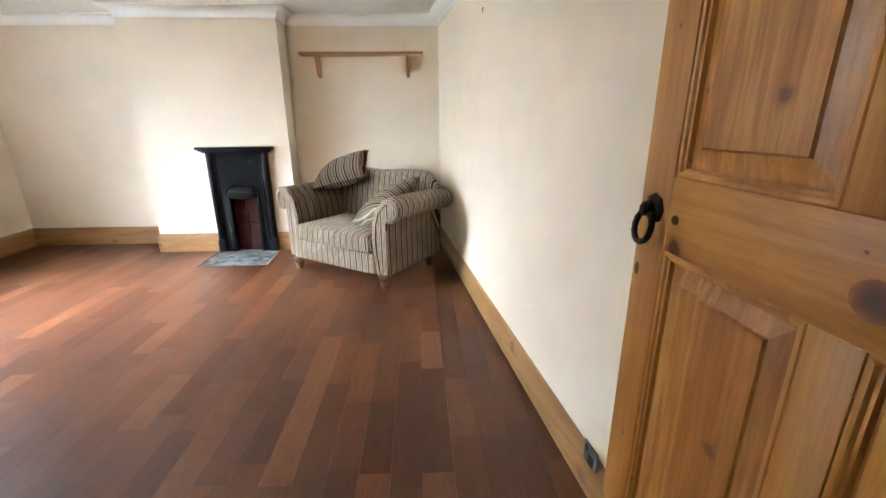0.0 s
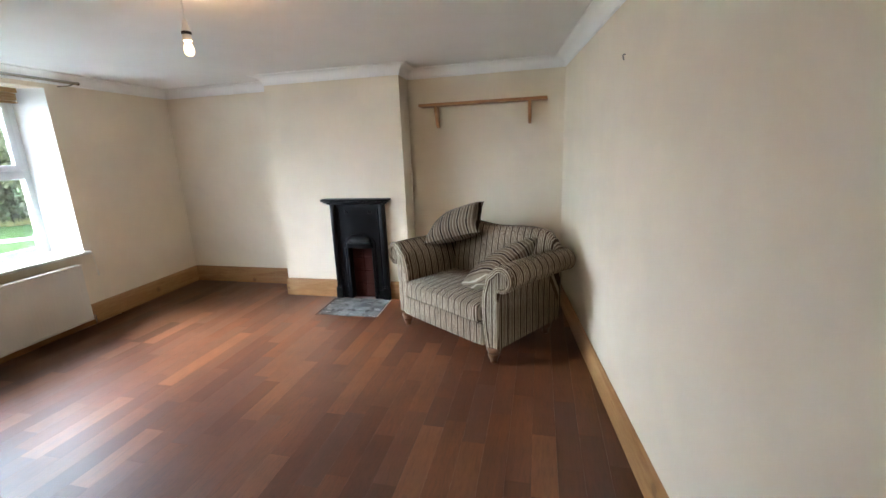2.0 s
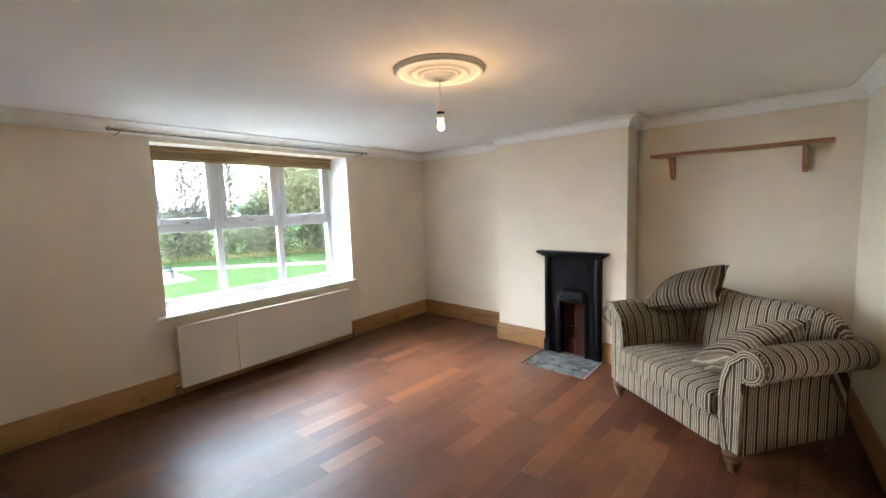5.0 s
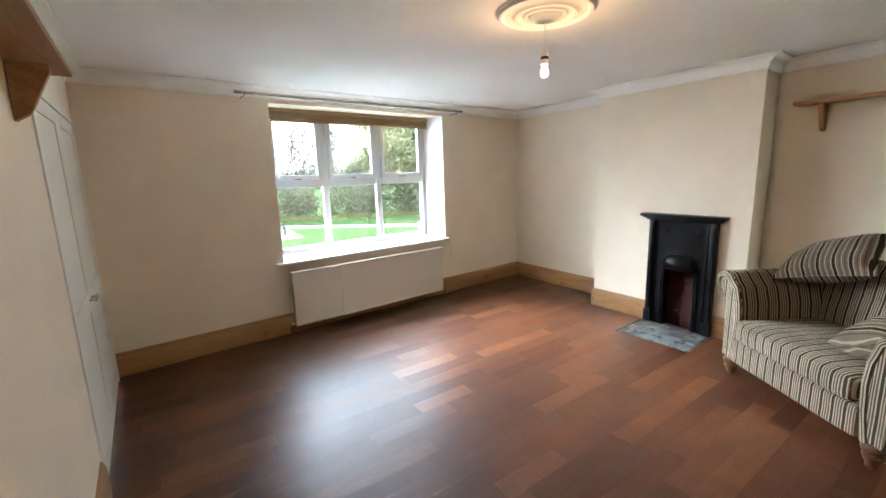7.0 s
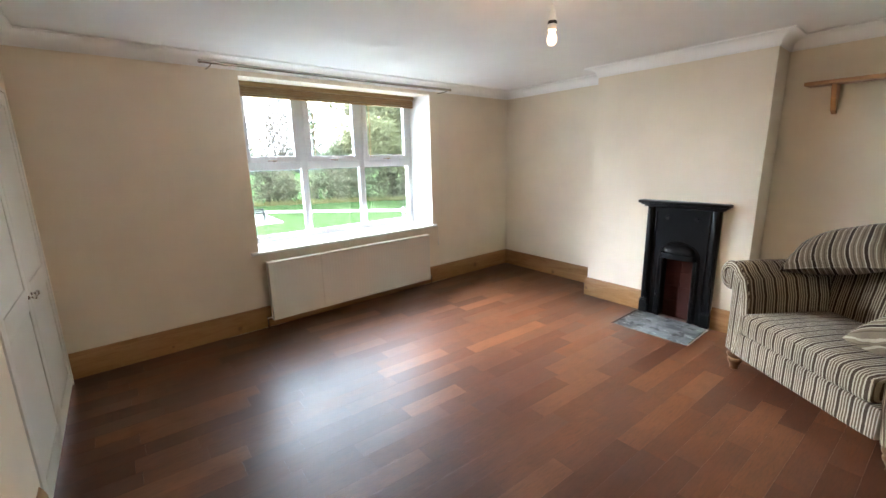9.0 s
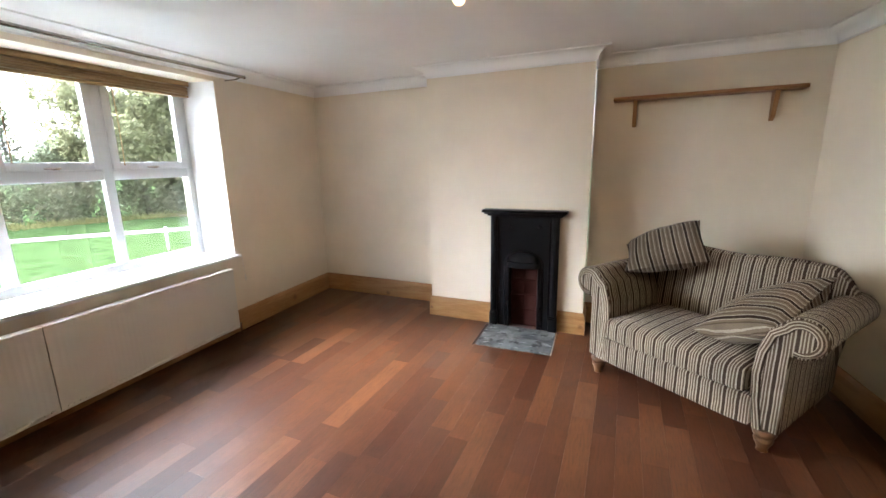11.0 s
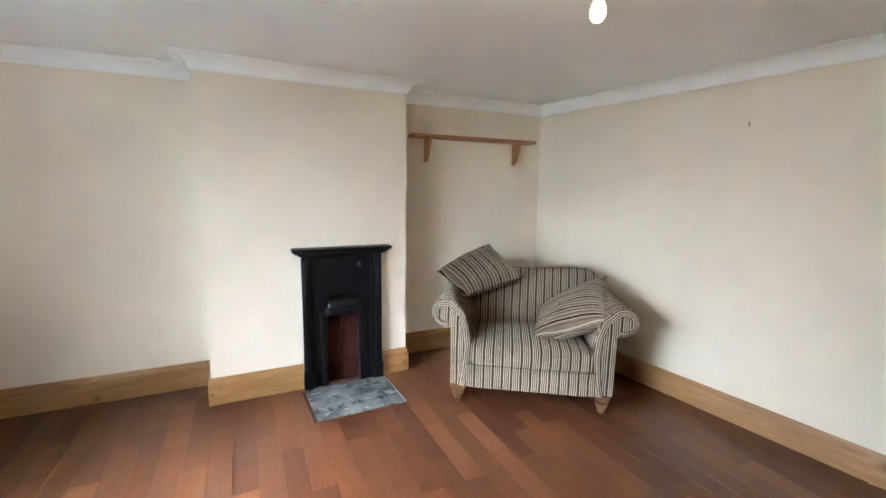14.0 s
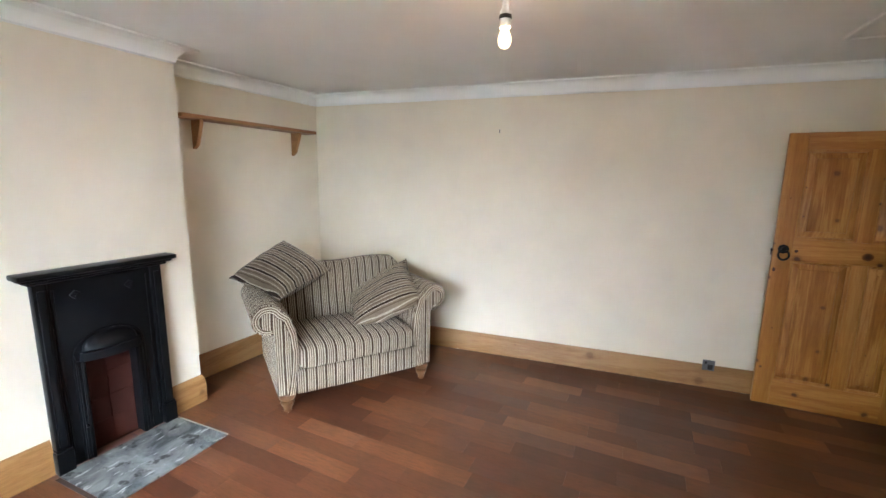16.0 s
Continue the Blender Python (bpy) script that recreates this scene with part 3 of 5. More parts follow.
# ---- fireplace ----
def fireplace():
    m = pose(FX, chim_y(FX), 0, 0, 0, math.degrees(math.atan2(P3[1] - P2[1], P3[0] - P2[0])))
    fp = thing("fireplace", "black painted cast iron bedroom fireplace with mantel shelf", "fireplace", m)
    w, h = FW / 2, 1.10
    # all fronts look towards -y; the wall's face is y = 0
    bm = boxes((-w - 0.07, w + 0.07, -0.115, 0.0, h + 0.012, h + 0.040, 0.006), (-w - 0.05, w + 0.05, -0.095, 0.0, h - 0.004, h + 0.012, 0.005), (-w - 0.025, w + 0.025, -0.075, 0.0, h - 0.022, h - 0.004, 0.006))
    part("mantel_shelf", bm, IRON, fp)
    for s in (-1, 1):
        x0, x1 = sorted((s * w, s * (w - 0.062)))
        bm = boxes((x0, x1, -0.052, 0.0, 0.13, h - 0.022, 0.006), (x0 + 0.014, x1 - 0.014, -0.06, -0.045, 0.16, h - 0.06, 0.004))
        pil = part("pilaster", bm, IRON, fp)
        part("plinth_block", boxes((x0 - 0.008, x1 + 0.008, -0.068, 0.0, 0.0, 0.13, 0.006), (x0 - 0.004, x1 + 0.004, -0.063, 0.0, 0.13, 0.145, 0.004)), IRON, pil)
    # front plate with an arched opening
    o, oz, top = 0.132, 0.60, h - 0.022
    arc = [(o * math.cos(a), oz + 0.075 * math.sin(a)) for a in [math.pi * k / 14 for k in range(15)]]
    bm = bmesh.new()
    wi = w - 0.062
    outer = [(wi, 0.0), (wi, oz)] + [(wi, top), (-wi, top)] + [(-wi, oz), (-wi, 0.0)]
    def plate(y):
        left = [bm.verts.new((x, y, z)) for x, z in [(o, 0.0)] + arc + [(-o, 0.0)]]
        out = [bm.verts.new((x, y, z)) for x, z in [(wi, 0.0)] + [(wi + (-2 * wi) * k / 14 if 0 < k < 14 else (wi if k == 0 else -wi), top if 0 < k < 14 else oz + 0.02) for k in range(15)] + [(-wi, 0.0)]]
        return left, out
    (a0, b0), (a1, b1) = plate(-0.03), plate(0.0)
    for i in range(len(a0) - 1):
        bm.faces.new((a0[i], a0[i + 1], b0[i + 1], b0[i]))
        bm.faces.new((a0[i], a1[i], a1[i + 1], a0[i + 1]))
    # corners of the plate
    c0, c1 = bm.verts.new((wi, -0.03, top)), bm.verts.new((-wi, -0.03, top))
    bm.faces.new((b0[1], b0[2], c0))
    bm.faces.new((b0[-2], b0[-3], c1))
    part("front_plate", bm, IRON, fp)
    # raised moulding round the opening
    rim = [(o + 0.012, -0.03, 0.0)] + [((o + 0.012) * math.cos(a), -0.034, oz + 0.09 * math.sin(a)) for a in [math.pi * k / 14 for k in range(15)]] + [(-o - 0.012, -0.03, 0.0)]
    part("opening_moulding", tube(bmesh.new(), rim, 0.012, 8), IRON, fp)
    rim = [(o + 0.05, -0.03, 0.02)] + [(o + 0.05, -0.03, 0.55)] + [((o + 0.05) * math.cos(a), -0.03, oz + 0.02 + 0.135 * math.sin(a)) for a in [math.pi * k / 14 for k in range(1, 14)]] + [(-o - 0.05, -0.03, 0.55), (-o - 0.05, -0.03, 0.02)]
    part("outer_moulding", tube(bmesh.new(), rim, 0.006, 6), IRON, fp)
    for s in (-1, 1):
        part("side_bead", boxes((s * (wi - 0.02) - 0.006, s * (wi - 0.02) + 0.006, -0.038, -0.028, 0.08, top - 0.05, 0.003)), IRON, fp)
        d = boxes((-0.019, 0.019, -0.04, -0.028, -0.019, 0.019, 0.004))
        bmesh.ops.create_cone(d, cap_ends=True, segments=12, radius1=0.010, radius2=0.006, depth=0.012, matrix=pose(0, -0.044, 0, 90))
        bmesh.ops.transform(d, matrix=pose(s * 0.135, 0, 0.985, 0, 45, 0), verts=d.verts)
        part("diamond_boss", d, IRON, fp)
        x0, x1 = sorted((s * (o + 0.008), s * (o + 0.046)))
        part("side_strip", boxes((x0, x1, -0.040, -0.028, 0.0, 0.60, 0.004), (x0 + 0.008, x0 + 0.014, -0.044, -0.038, 0.02, 0.585, 0.002), (x1 - 0.014, x1 - 0.008, -0.044, -0.038, 0.02, 0.585, 0.002)), IRON, fp)
        b = bmesh.new()
        bmesh.ops.create_uvsphere(b, u_segments=10, v_segments=6, radius=0.010, matrix=pose(s * (o + 0.03), -0.044, 0.21))
        part("bolt", b, IRON, fp)
    # hood: a curved canopy over the top of the opening
    bm = bmesh.new()
    rows = []
    for j in range(8):
        v = j / 7
        z = 0.650 + 0.088 * v
        half = 0.140 * math.sqrt(max(0.01, 1 - (0.97 * v) ** 3.0))
        bulge = 0.056 * math.cos(v * math.pi / 2) ** 0.7 + 0.004
        rows.append([bm.verts.new((half * math.sin(u), -0.03 - bulge * math.cos(u * 0.92), z)) for u in [math.pi * (k / 16 - 0.5) for k in range(17)]])
    for a, b in zip(rows, rows[1:]):
        for i in range(16):
            bm.faces.new((a[i], a[i + 1], b[i + 1], b[i]))
    bm.faces.new(rows[-1])
    hood = part("hood", bm, IRON, fp)
    lip = [(0.150 * math.sin(u), -0.034 - 0.062 * math.cos(u * 0.92), 0.625) for u in [math.pi * (k / 16 - 0.5) for k in range(17)]]
    bm = bmesh.new()
    band = [[bm.verts.new((x * k, -0.034 + (y + 0.034) * k2, z)) for x, y, _ in lip] for k, k2, z in ((1.03, 1.12, 0.600), (1.04, 1.16, 0.607), (1.02, 1.10, 0.646), (0.93, 0.88, 0.656))]
    for a, b in zip(band, band[1:]):
        for i in range(16):
            bm.faces.new((a[i], a[i + 1], b[i + 1], b[i]))
    part("hood_lip", bm, IRON, hood)
    part("hood_band", tube(bmesh.new(), [(x * 1.02, y - 0.004, 0.648) for x, y, z in lip], 0.005, 6), IRON, hood)
    # the closed back of the opening: dark red tiles in a shallow recess
    part("recess", boxes((-0.168, 0.168, 0.062, 0.09, -0.01, 0.69)), BRICKR, fp)
    for s in (-1, 1):
        part("recess_side", boxes((s * 0.140 - 0.006, s * 0.140 + 0.006, -0.005, 0.062, 0, 0.69)), IRON, fp)
    k = 0
    for i, (x0, x1) in enumerate(((-0.150, -0.0004), (0.0004, 0.150))):
        for z0 in (0.002, 0.154, 0.306, 0.458, 0.610):
            part("tile", boxes((x0, x1, 0.05 + 0.0006 * ((k * 7) % 3), 0.064, z0, min(z0 + 0.1512, 0.685), 0.0007, 1)), BRICKR, fp, smooth=False)
            k += 1
    return fp


fireplace()
HL, HR = (-1.915, 4.612), (-1.268, 4.585)
hearth = thing("hearth", "worn grey slate hearth slab set in the floor", "hearth")
bm = prism(bmesh.new(), [HL, HR, (-1.262, 5.075), (-1.905, 5.11)], -0.012, 0.006)
bmesh.ops.bevel(bm, geom=[e for e in bm.edges if all(v.co.z > 0 for v in e.verts)], offset=0.003, segments=1, affect="EDGES")
part("slab", bm, SLATE, hearth, smooth=False)
part("mortar_edge", prism(bmesh.new(), [(-1.265, 4.590), (-1.257, 4.592), (-1.251, 5.06), (-1.259, 5.06)], -0.008, 0.005), PATHM, hearth, "pale mortar line along the slab", smooth=False)
part("joint", prism(bmesh.new(), [(-1.938, 4.598), (-1.917, 4.612), (-1.908, 5.09), (-1.930, 5.09)], -0.008, 0.0015), SUBFLOOR, hearth, "dark open joint beside the slab", smooth=False)

# ---- shelves ----
def shelf(name, m, length, depth, brackets, label):
    sh = thing(name, label, "shelf", m)
    part("board", boxes((0, length, -depth, 0, 0, 0.028, 0.004)), SHELF_W, sh)
    for x in brackets:
        bm = bmesh.new()
        for x0, x1, poly in ((x - 0.016, x + 0.016, [(-0.002, 0.0), (-depth * 0.72, 0.0), (-depth * 0.72, -0.028), (-0.05, -0.185), (-0.002, -0.215)]),):
            a = [bm.verts.new((x0, y, z)) for y, z in poly]
            b = [bm.verts.new((x1, y, z)) for y, z in poly]
            bm.faces.new(a)
            bm.faces.new(b[::-1])
            for i in range(len(poly)):
                bm.faces.new((a[i], b[i], b[(i + 1) % len(poly)], a[(i + 1) % len(poly)]))
        bmesh.ops.bevel(bm, geom=bm.edges[:], offset=0.003, segments=1, affect="EDGES")
        part("bracket", bm, SHELF_W, sh)
    return sh


AL = math.degrees(math.atan2(P5[1] - P4[1], P5[0] - P4[0]))
shelf("wall_shelf", pose(-0.87, 5.434, 2.055, 0, 0, AL), 1.30, 0.155, (0.17, 1.13), "brown varnished pine shelf on two wooden brackets in the alcove")
BL = math.degrees(math.atan2(R0[1] - B0[1], R0[0] - B0[0]))
shelf("wall_shelf", pose(-2.39, back_y(-2.39) + 0.001, 2.055, 0, 0, BL + 180) @ pose(-1.25, 0, 0), 1.25, 0.175, (0.17, 1.05), "brown varnished pine shelf on brackets beside the built-in cupboard")

# ---- armchair ----
def arm_part(s, chair):
    """A scroll arm: one closed outline carried from the front to the back."""
    def outline(g=1.0):
        o = []
        cx, cz, r = 0.632, 0.698, 0.100
        o += [(0.475, 0.132), (0.448, 0.30), (0.440, 0.45), (0.452, 0.58), (0.490, 0.70)]
        o += [(cx + r * math.cos(a), cz + r * math.sin(a)) for a in [radians(150 - 15 * k) for k in range(0, 18)]]
        o += [(0.596, 0.60), (0.590, 0.50), (0.590, 0.35), (0.592, 0.132)]
        return o
    bm = bmesh.new()
    rings = []
    for y, g, dz in ((0.03, 0.965, 0.0), (0.045, 1.0, 0.0), (0.2, 1.0, 0.003), (0.4, 1.0, 0.0), (0.6, 1.0, -0.004), (0.84, 1.0, -0.01), (0.872, 0.97, -0.012)):
        rings.append([bm.verts.new((s * (0.55 + (x - 0.55) * g), y, 0.45 + (z - 0.45) * g + dz * (z > 0.5))) for x, z in outline()])
    n = len(rings[0])
    for a, b in zip(rings, rings[1:]):
        for i in range(n):
            bm.faces.new((a[i], a[(i + 1) % n], b[(i + 1) % n], b[i]))
    for rg in (rings[0], rings[-1]):
        bm.faces.new(rg)
    bmesh.ops.triangulate(bm, faces=[f for f in bm.faces if len(f.verts) > 4])
    arm = part("arm", bm, STRIPE_Y, chair)
    # front panel with its scroll, piped along the edge
    bm = bmesh.new()
    o = outline()
    f0 = [bm.verts.new((s * (0.55 + (x - 0.55) * 0.93), 0.006, 0.45 + (z - 0.45) * 0.955)) for x, z in o]
    f1 = [bm.verts.new((s * x, 0.034, z)) for x, z in o]
    bm.faces.new(f0)
    for i in range(n):
        bm.faces.new((f0[i], f0[(i + 1) % n], f1[(i + 1) % n], f1[i]))
    bmesh.ops.triangulate(bm, faces=[f for f in bm.faces if len(f.verts) > 4])
    part("arm_front", bm, STRIPE_X, arm)
    # border of the arm's cover, turned over the front and following the scroll
    edge = o[:-4]
    bm = bmesh.new()
    uv = bm.loops.layers.uv.new("across")
    last = len(edge) - 1
    strips = []
    for i, (x, z) in enumerate(edge):
        (xa, za), (xb, zb) = edge[max(0, i - 1)], edge[min(last, i + 1)]
        d = math.hypot(xb - xa, zb - za)
        nx, nz = (zb - za) / d, -(xb - xa) / d
        wd = 0.052 * (1 - 0.45 * max(0.0, (i / last - 0.55) / 0.45))
        strips.append([(bm.verts.new((s * (x + nx * wd * f), y, z + nz * wd * f)), wd * f) for f, y in ((0.0, 0.034), (0.05, 0.010), (0.35, -0.003), (0.8, -0.004), (1.0, 0.008))])
    for a, b in zip(strips, strips[1:]):
        for j in range(4):
            q = (a[j], a[j + 1], b[j + 1], b[j])
            f = bm.faces.new([v for v, _ in q])
            for lp, (_, w) in zip(f.loops, q):
                lp[uv].uv = (0.0, w)
    part("arm_border", bm, STRIPE_B, arm)
    part("piping", tube(bmesh.new(), [(s * (x + 0.004 * (x < 0.5)), 0.022, z) for x, z in edge], 0.006, 6), STRIPE_X, arm)


def puffed(x0, x1, y0, y1, z0, z1, bev=0.05, crown=0.02, cuts=10):
    bm = boxes((x0, x1, y0, y1, z0, z1))
    bmesh.ops.subdivide_edges(bm, edges=bm.edges[:], cuts=cuts, use_grid_fill=True)
    for v in bm.verts:
        u = [(v.co[i] - (a + b) / 2) / ((b - a) / 2) for i, (a, b) in enumerate(((x0, x1), (y0, y1), (z0, z1)))]
        half = [(x1 - x0) / 2, (y1 - y0) / 2, (z1 - z0) / 2]
        d = [max(0.0, abs(u[i]) * half[i] - (half[i] - bev)) for i in range(3)]
        ln = math.sqrt(sum(k * k for k in d))
        if ln > 1e-6:
            k = bev / ln if ln > bev else 1.0
            for i in range(3):
                if d[i] > 0:
                    v.co[i] = (x0 + x1, y0 + y1, z0 + z1)[i] / 2 + math.copysign(half[i] - bev + d[i] * k, u[i])
        if u[2] > 0.5:
            v.co.z += crown * (1 - u[0] ** 2) * (1 - u[1] ** 2)
        if u[1] < -0.5:
            v.co.y -= 0.5 * crown * (1 - u[0] ** 4) * (1 - u[2] ** 2)
    return bm


def armchair():
    m = Matrix(((0.793, 0.609, 0, -0.502), (-0.609, 0.793, 0, 4.077), (0, 0, 1, 0), (0, 0, 0, 1)))
    ch = thing("armchair", "wide scroll-arm armchair in beige and brown striped fabric", "armchair", m)
    part("base", puffed(-0.475, 0.475, -0.022, 0.78, 0.132, 0.322, 0.025, 0.0, 8), STRIPE_X, ch)
    seat = part("seat_cushion", puffed(-0.442, 0.442, -0.045, 0.62, 0.318, 0.478, 0.038, 0.022, 12), STRIPE_X, ch)
    for z in (0.342, 0.452):
        part("piping", tube(bmesh.new(), [(-0.425, -0.034, z), (-0.2, -0.047, z + 0.001), (0, -0.050, z + 0.002), (0.2, -0.047, z + 0.001), (0.425, -0.034, z)], 0.005, 6), STRIPE_X, seat)
    # serpentine back, raked and rounded over the top
    bm = bmesh.new()
    def top(x):
        t = min(1.0, abs(x) / 0.66)
        return 0.938 - 0.010 * math.cos(t * 6.0) - (0.15 * max(0, (t - 0.78) / 0.22) ** 2.0)
    cols = []
    N = 28
    for i in range(N + 1):
        x = -0.66 + 1.32 * i / N
        h = top(x)
        f = 1.0 - 0.06 * (abs(x) / 0.66) ** 4
        prof = [(0.60, 0.40), (0.615, 0.55), (0.645, 0.70), (0.675, h - 0.06), (0.695, h - 0.022), (0.735, h), (0.785, h - 0.008), (0.825, h - 0.05), (0.845, h - 0.12), (0.86, 0.6), (0.86, 0.132), (0.62, 0.132)]
        cols.append([bm.verts.new((x * (1.0 if z > 0.74 else 0.865), 0.74 + (y - 0.74) * f, z)) for y, z in prof])
    k = len(cols[0])
    for a, b in zip(cols, cols[1:]):
        for j in range(k):
            bm.faces.new((a[j], a[(j + 1) % k], b[(j + 1) % k], b[j]))
    bm.faces.new(cols[0])
    bm.faces.new(cols[-1][::-1])
    back = part("backrest", bm, STRIPE_X, ch)
    part("piping", tube(bmesh.new(), [(x, 0.700, top(x) - 0.016) for x in [-0.65 + 1.3 * i / 24 for i in range(25)]], 0.006, 6), STRIPE_X, back)
    for s in (-1, 1):
        arm_part(s, ch)
    for x, y in ((-0.53, 0.045), (0.53, 0.045), (-0.52, 0.76), (0.52, 0.76)):
        f = lathe(bmesh.new(), [(0.022, 0.0), (0.029, 0.005), (0.026, 0.014), (0.029, 0.030), (0.042, 0.056), (0.048, 0.072), (0.044, 0.084), (0.034, 0.090), (0.035, 0.096), (0.053, 0.102), (0.057, 0.114), (0.054, 0.124), (0.046, 0.134)], 20, (x, y))
        part("foot", f, FOOT_W, ch, "turned wooden foot")
    return m


CHAIR = armchair()


def pillow(name, centre, e1, e2, w, h, thick, material, label):
    e1, e2 = Vector(e1).normalized(), Vector(e2)
    e2 = (e2 - e1 * e2.dot(e1)).normalized()
    n = e1.cross(e2)
    loc = Matrix(((e1.x, e2.x, n.x, centre[0]), (e1.y, e2.y, n.y, centre[1]), (e1.z, e2.z, n.z, centre[2]), (0, 0, 0, 1)))
    ob = thing(name, label, "cushion", CHAIR @ loc, "cushions on the armchair")
    bm = bmesh.new()
    N = 20
    grids = []
    for side in (1, -1):
        g = []
        for i in range(N + 1):
            row = []
            for j in range(N + 1):
                u, v = 2 * i / N - 1, 2 * j / N - 1
                pinch = 1 - 0.10 * (1 - abs(v) ** 2) * (abs(u) ** 3)
                pinch2 = 1 - 0.10 * (1 - abs(u) ** 2) * (abs(v) ** 3)
                bulge = ((1 - u * u) * (1 - v * v)) ** 0.42
                wr = 0.012 * noise.noise(Vector((u * 2.3 + centre[0] * 9, v * 2.3, side * 1.7)))
                row.append(bm.verts.new((u * w / 2 * pinch, v * h / 2 * pinch2, side * (bulge * thick / 2 + wr * bulge) + 0.03 * u * v)))
            g.append(row)
        for i in range(N):
            for j in range(N):
                bm.faces.new((g[i][j], g[i + 1][j], g[i + 1][j + 1], g[i][j + 1]))
        grids.append(g)
    bmesh.ops.remove_doubles(bm, verts=bm.verts[:], dist=0.0015)
    part("cover", bm, material, ob)
    edge = [(u, -1) for u in np.linspace(-1, 1, 16)] + [(1, v) for v in np.linspace(-1, 1, 16)][1:] + [(u, 1) for u in np.linspace(1, -1, 16)][1:] + [(-1, v) for v in np.linspace(1, -1, 16)][1:]
    pts = [(u * w / 2 * (1 - 0.10 * (1 - v * v) * abs(u) ** 3), v * h / 2 * (1 - 0.10 * (1 - u * u) * abs(v) ** 3), 0.03 * u * v) for u, v in edge]
    part("seam_piping", tube(bmesh.new(), pts, 0.005, 6, False), material, ob)


pillow("cushion", (-0.435, 0.625, 0.895), (0.46, 0.26, 0.18), (-0.33, 0.44, 0.16), 0.56, 0.54, 0.25, STRIPE_P, "striped scatter cushion balanced on the armchair's arm and back")
pillow("cushion", (0.322, 0.355, 0.655), (0.46, -0.19, 0.275), (0.15, 0.52, 0.23), 0.62, 0.56, 0.25, STRIPE_Q, "plump striped scatter cushion leaning on the armchair's arm")

# ---- radiator ----
def radiator(y0, y1, label):
    rd = thing("radiator", label, "radiator", pose(0, 0, 0), "radiators under the window")
    xf, xb, z0, z1 = -4.072, -4.135, 0.085, 0.645
    bm = bmesh.new()
    n = max(4, round((y1 - y0 - 0.05) / 0.0333))
    ys = [(y0, 0)]
    st = (y1 - y0 - 0.05) / n
    for i in range(n):
        a = y0 + 0.025 + i * st
        ys += [(a + st * 0.10, 0), (a + st * 0.30, -0.0007), (a + st * 0.70, -0.0007), (a + st * 0.90, 0)]
    ys.append((y1, 0))
    zs = [(z0, 0), (z0 + 0.04, 0), (z0 + 0.055, 1), (z1 - 0.055, 1), (z1 - 0.04, 0), (z1, 0)]
    g = [[bm.verts.new((xf + d * k, y, z)) for y, d in ys] for z, k in zs]
    for a, b in zip(g, g[1:]):
        for i in range(len(ys) - 1):
            bm.faces.new((a[i], a[i + 1], b[i + 1], b[i]))
    box(bm, xf - 0.014, xf - 0.008, y0, y1, z0, z1)
    part("front_panel", bm, RADW, rd)
    part("rear_panel", boxes((xb - 0.01, xb, y0 + 0.01, y1 - 0.01, z0, z1, 0.003)), RADW, rd)
    part("top_grille", boxes((xb, xf + 0.004, y0 - 0.002, y1 + 0.002, z1 - 0.004, z1 + 0.012, 0.004)), RADW, rd)
    for y in (y0, y1 - 0.004):
        part("side_panel", boxes((xb, xf - 0.002, y, y + 0.004, z0, z1 - 0.004)), RADW, rd)
    for i in range(n):
        a = y0 + 0.025 + (i + 0.5) * st
        part("weld_dimple", boxes((xf - 0.001, xf + 0.0055, a - 0.009, a + 0.009, z0 + 0.016, z0 + 0.030, 0.002, 1)), RADW, rd, smooth=False)
    for y in (y0 + 0.15, y1 - 0.15):
        part("wall_bracket", boxes((-4.189, xb, y - 0.02, y + 0.02, z0 + 0.08, z1 - 0.1)), RADW, rd, smooth=False)
    return rd


r1 = radiator(2.175, 2.695, "short off-white panel radiator below the window board")
r2 = radiator(2.700, 4.118, "long off-white panel radiator below the window board")
bm = tube(bmesh.new(), [(-4.10, 2.172, 0.11), (-4.10, 2.12, 0.11)], 0.011, 10)
tube(bm, [(-4.10, 2.125, 0.13), (-4.10, 2.125, 0.0)], 0.0075, 8)
part("valve", bm, CHROME, r1, "chrome radiator valve and pipe")
bm = tube(bmesh.new(), [(-4.10, 4.12, 0.11), (-4.10, 4.16, 0.11)], 0.009, 10)
tube(bm, [(-4.10, 4.157, 0.12), (-4.10, 4.157, 0.0)], 0.0075, 8)
part("valve", bm, CHROME, r2, "chrome radiator valve and pipe")

# ---- blind, curtain pole ----
bl = thing("wooden_blind", "brown wooden slatted blind drawn up at the window head", "blind")
part("headrail", boxes((-4.47, -4.40, Y0 + 0.015, Y1 - 0.015, 2.268, 2.308, 0.003)), BLIND_W, bl)
for i in range(7):
    z = 2.258 - 0.009 * i
    o = 0.003 * math.sin(i * 2.1)
    part("slat", boxes((-4.468 + o, -4.415 + o, Y0 + 0.02, Y1 - 0.02, z - 0.0035, z + 0.0035, 0.0015, 1)), BLIND_W, bl, smooth=False)
part("bottom_rail", boxes((-4.467, -4.414, Y0 + 0.02, Y1 - 0.02, 2.176, 2.194, 0.003)), BLIND_W, bl)
for y, zb in ((2.90, 1.62), (3.575, 1.60)):
    part("cord", tube(bmesh.new(), [(-4.44, y, 2.20), (-4.44, y + 0.004, 1.9), (-4.44, y, zb)], 0.004, 6), BLIND_W, bl, "thin brown blind cord")
POLE = simple("polished_steel_pole", (0.42, 0.40, 0.38), 0.2, 1.0, 0.05, 40, 0.03)
pl = thing("curtain_pole", "thin chrome curtain pole on two wall brackets", "curtain pole")
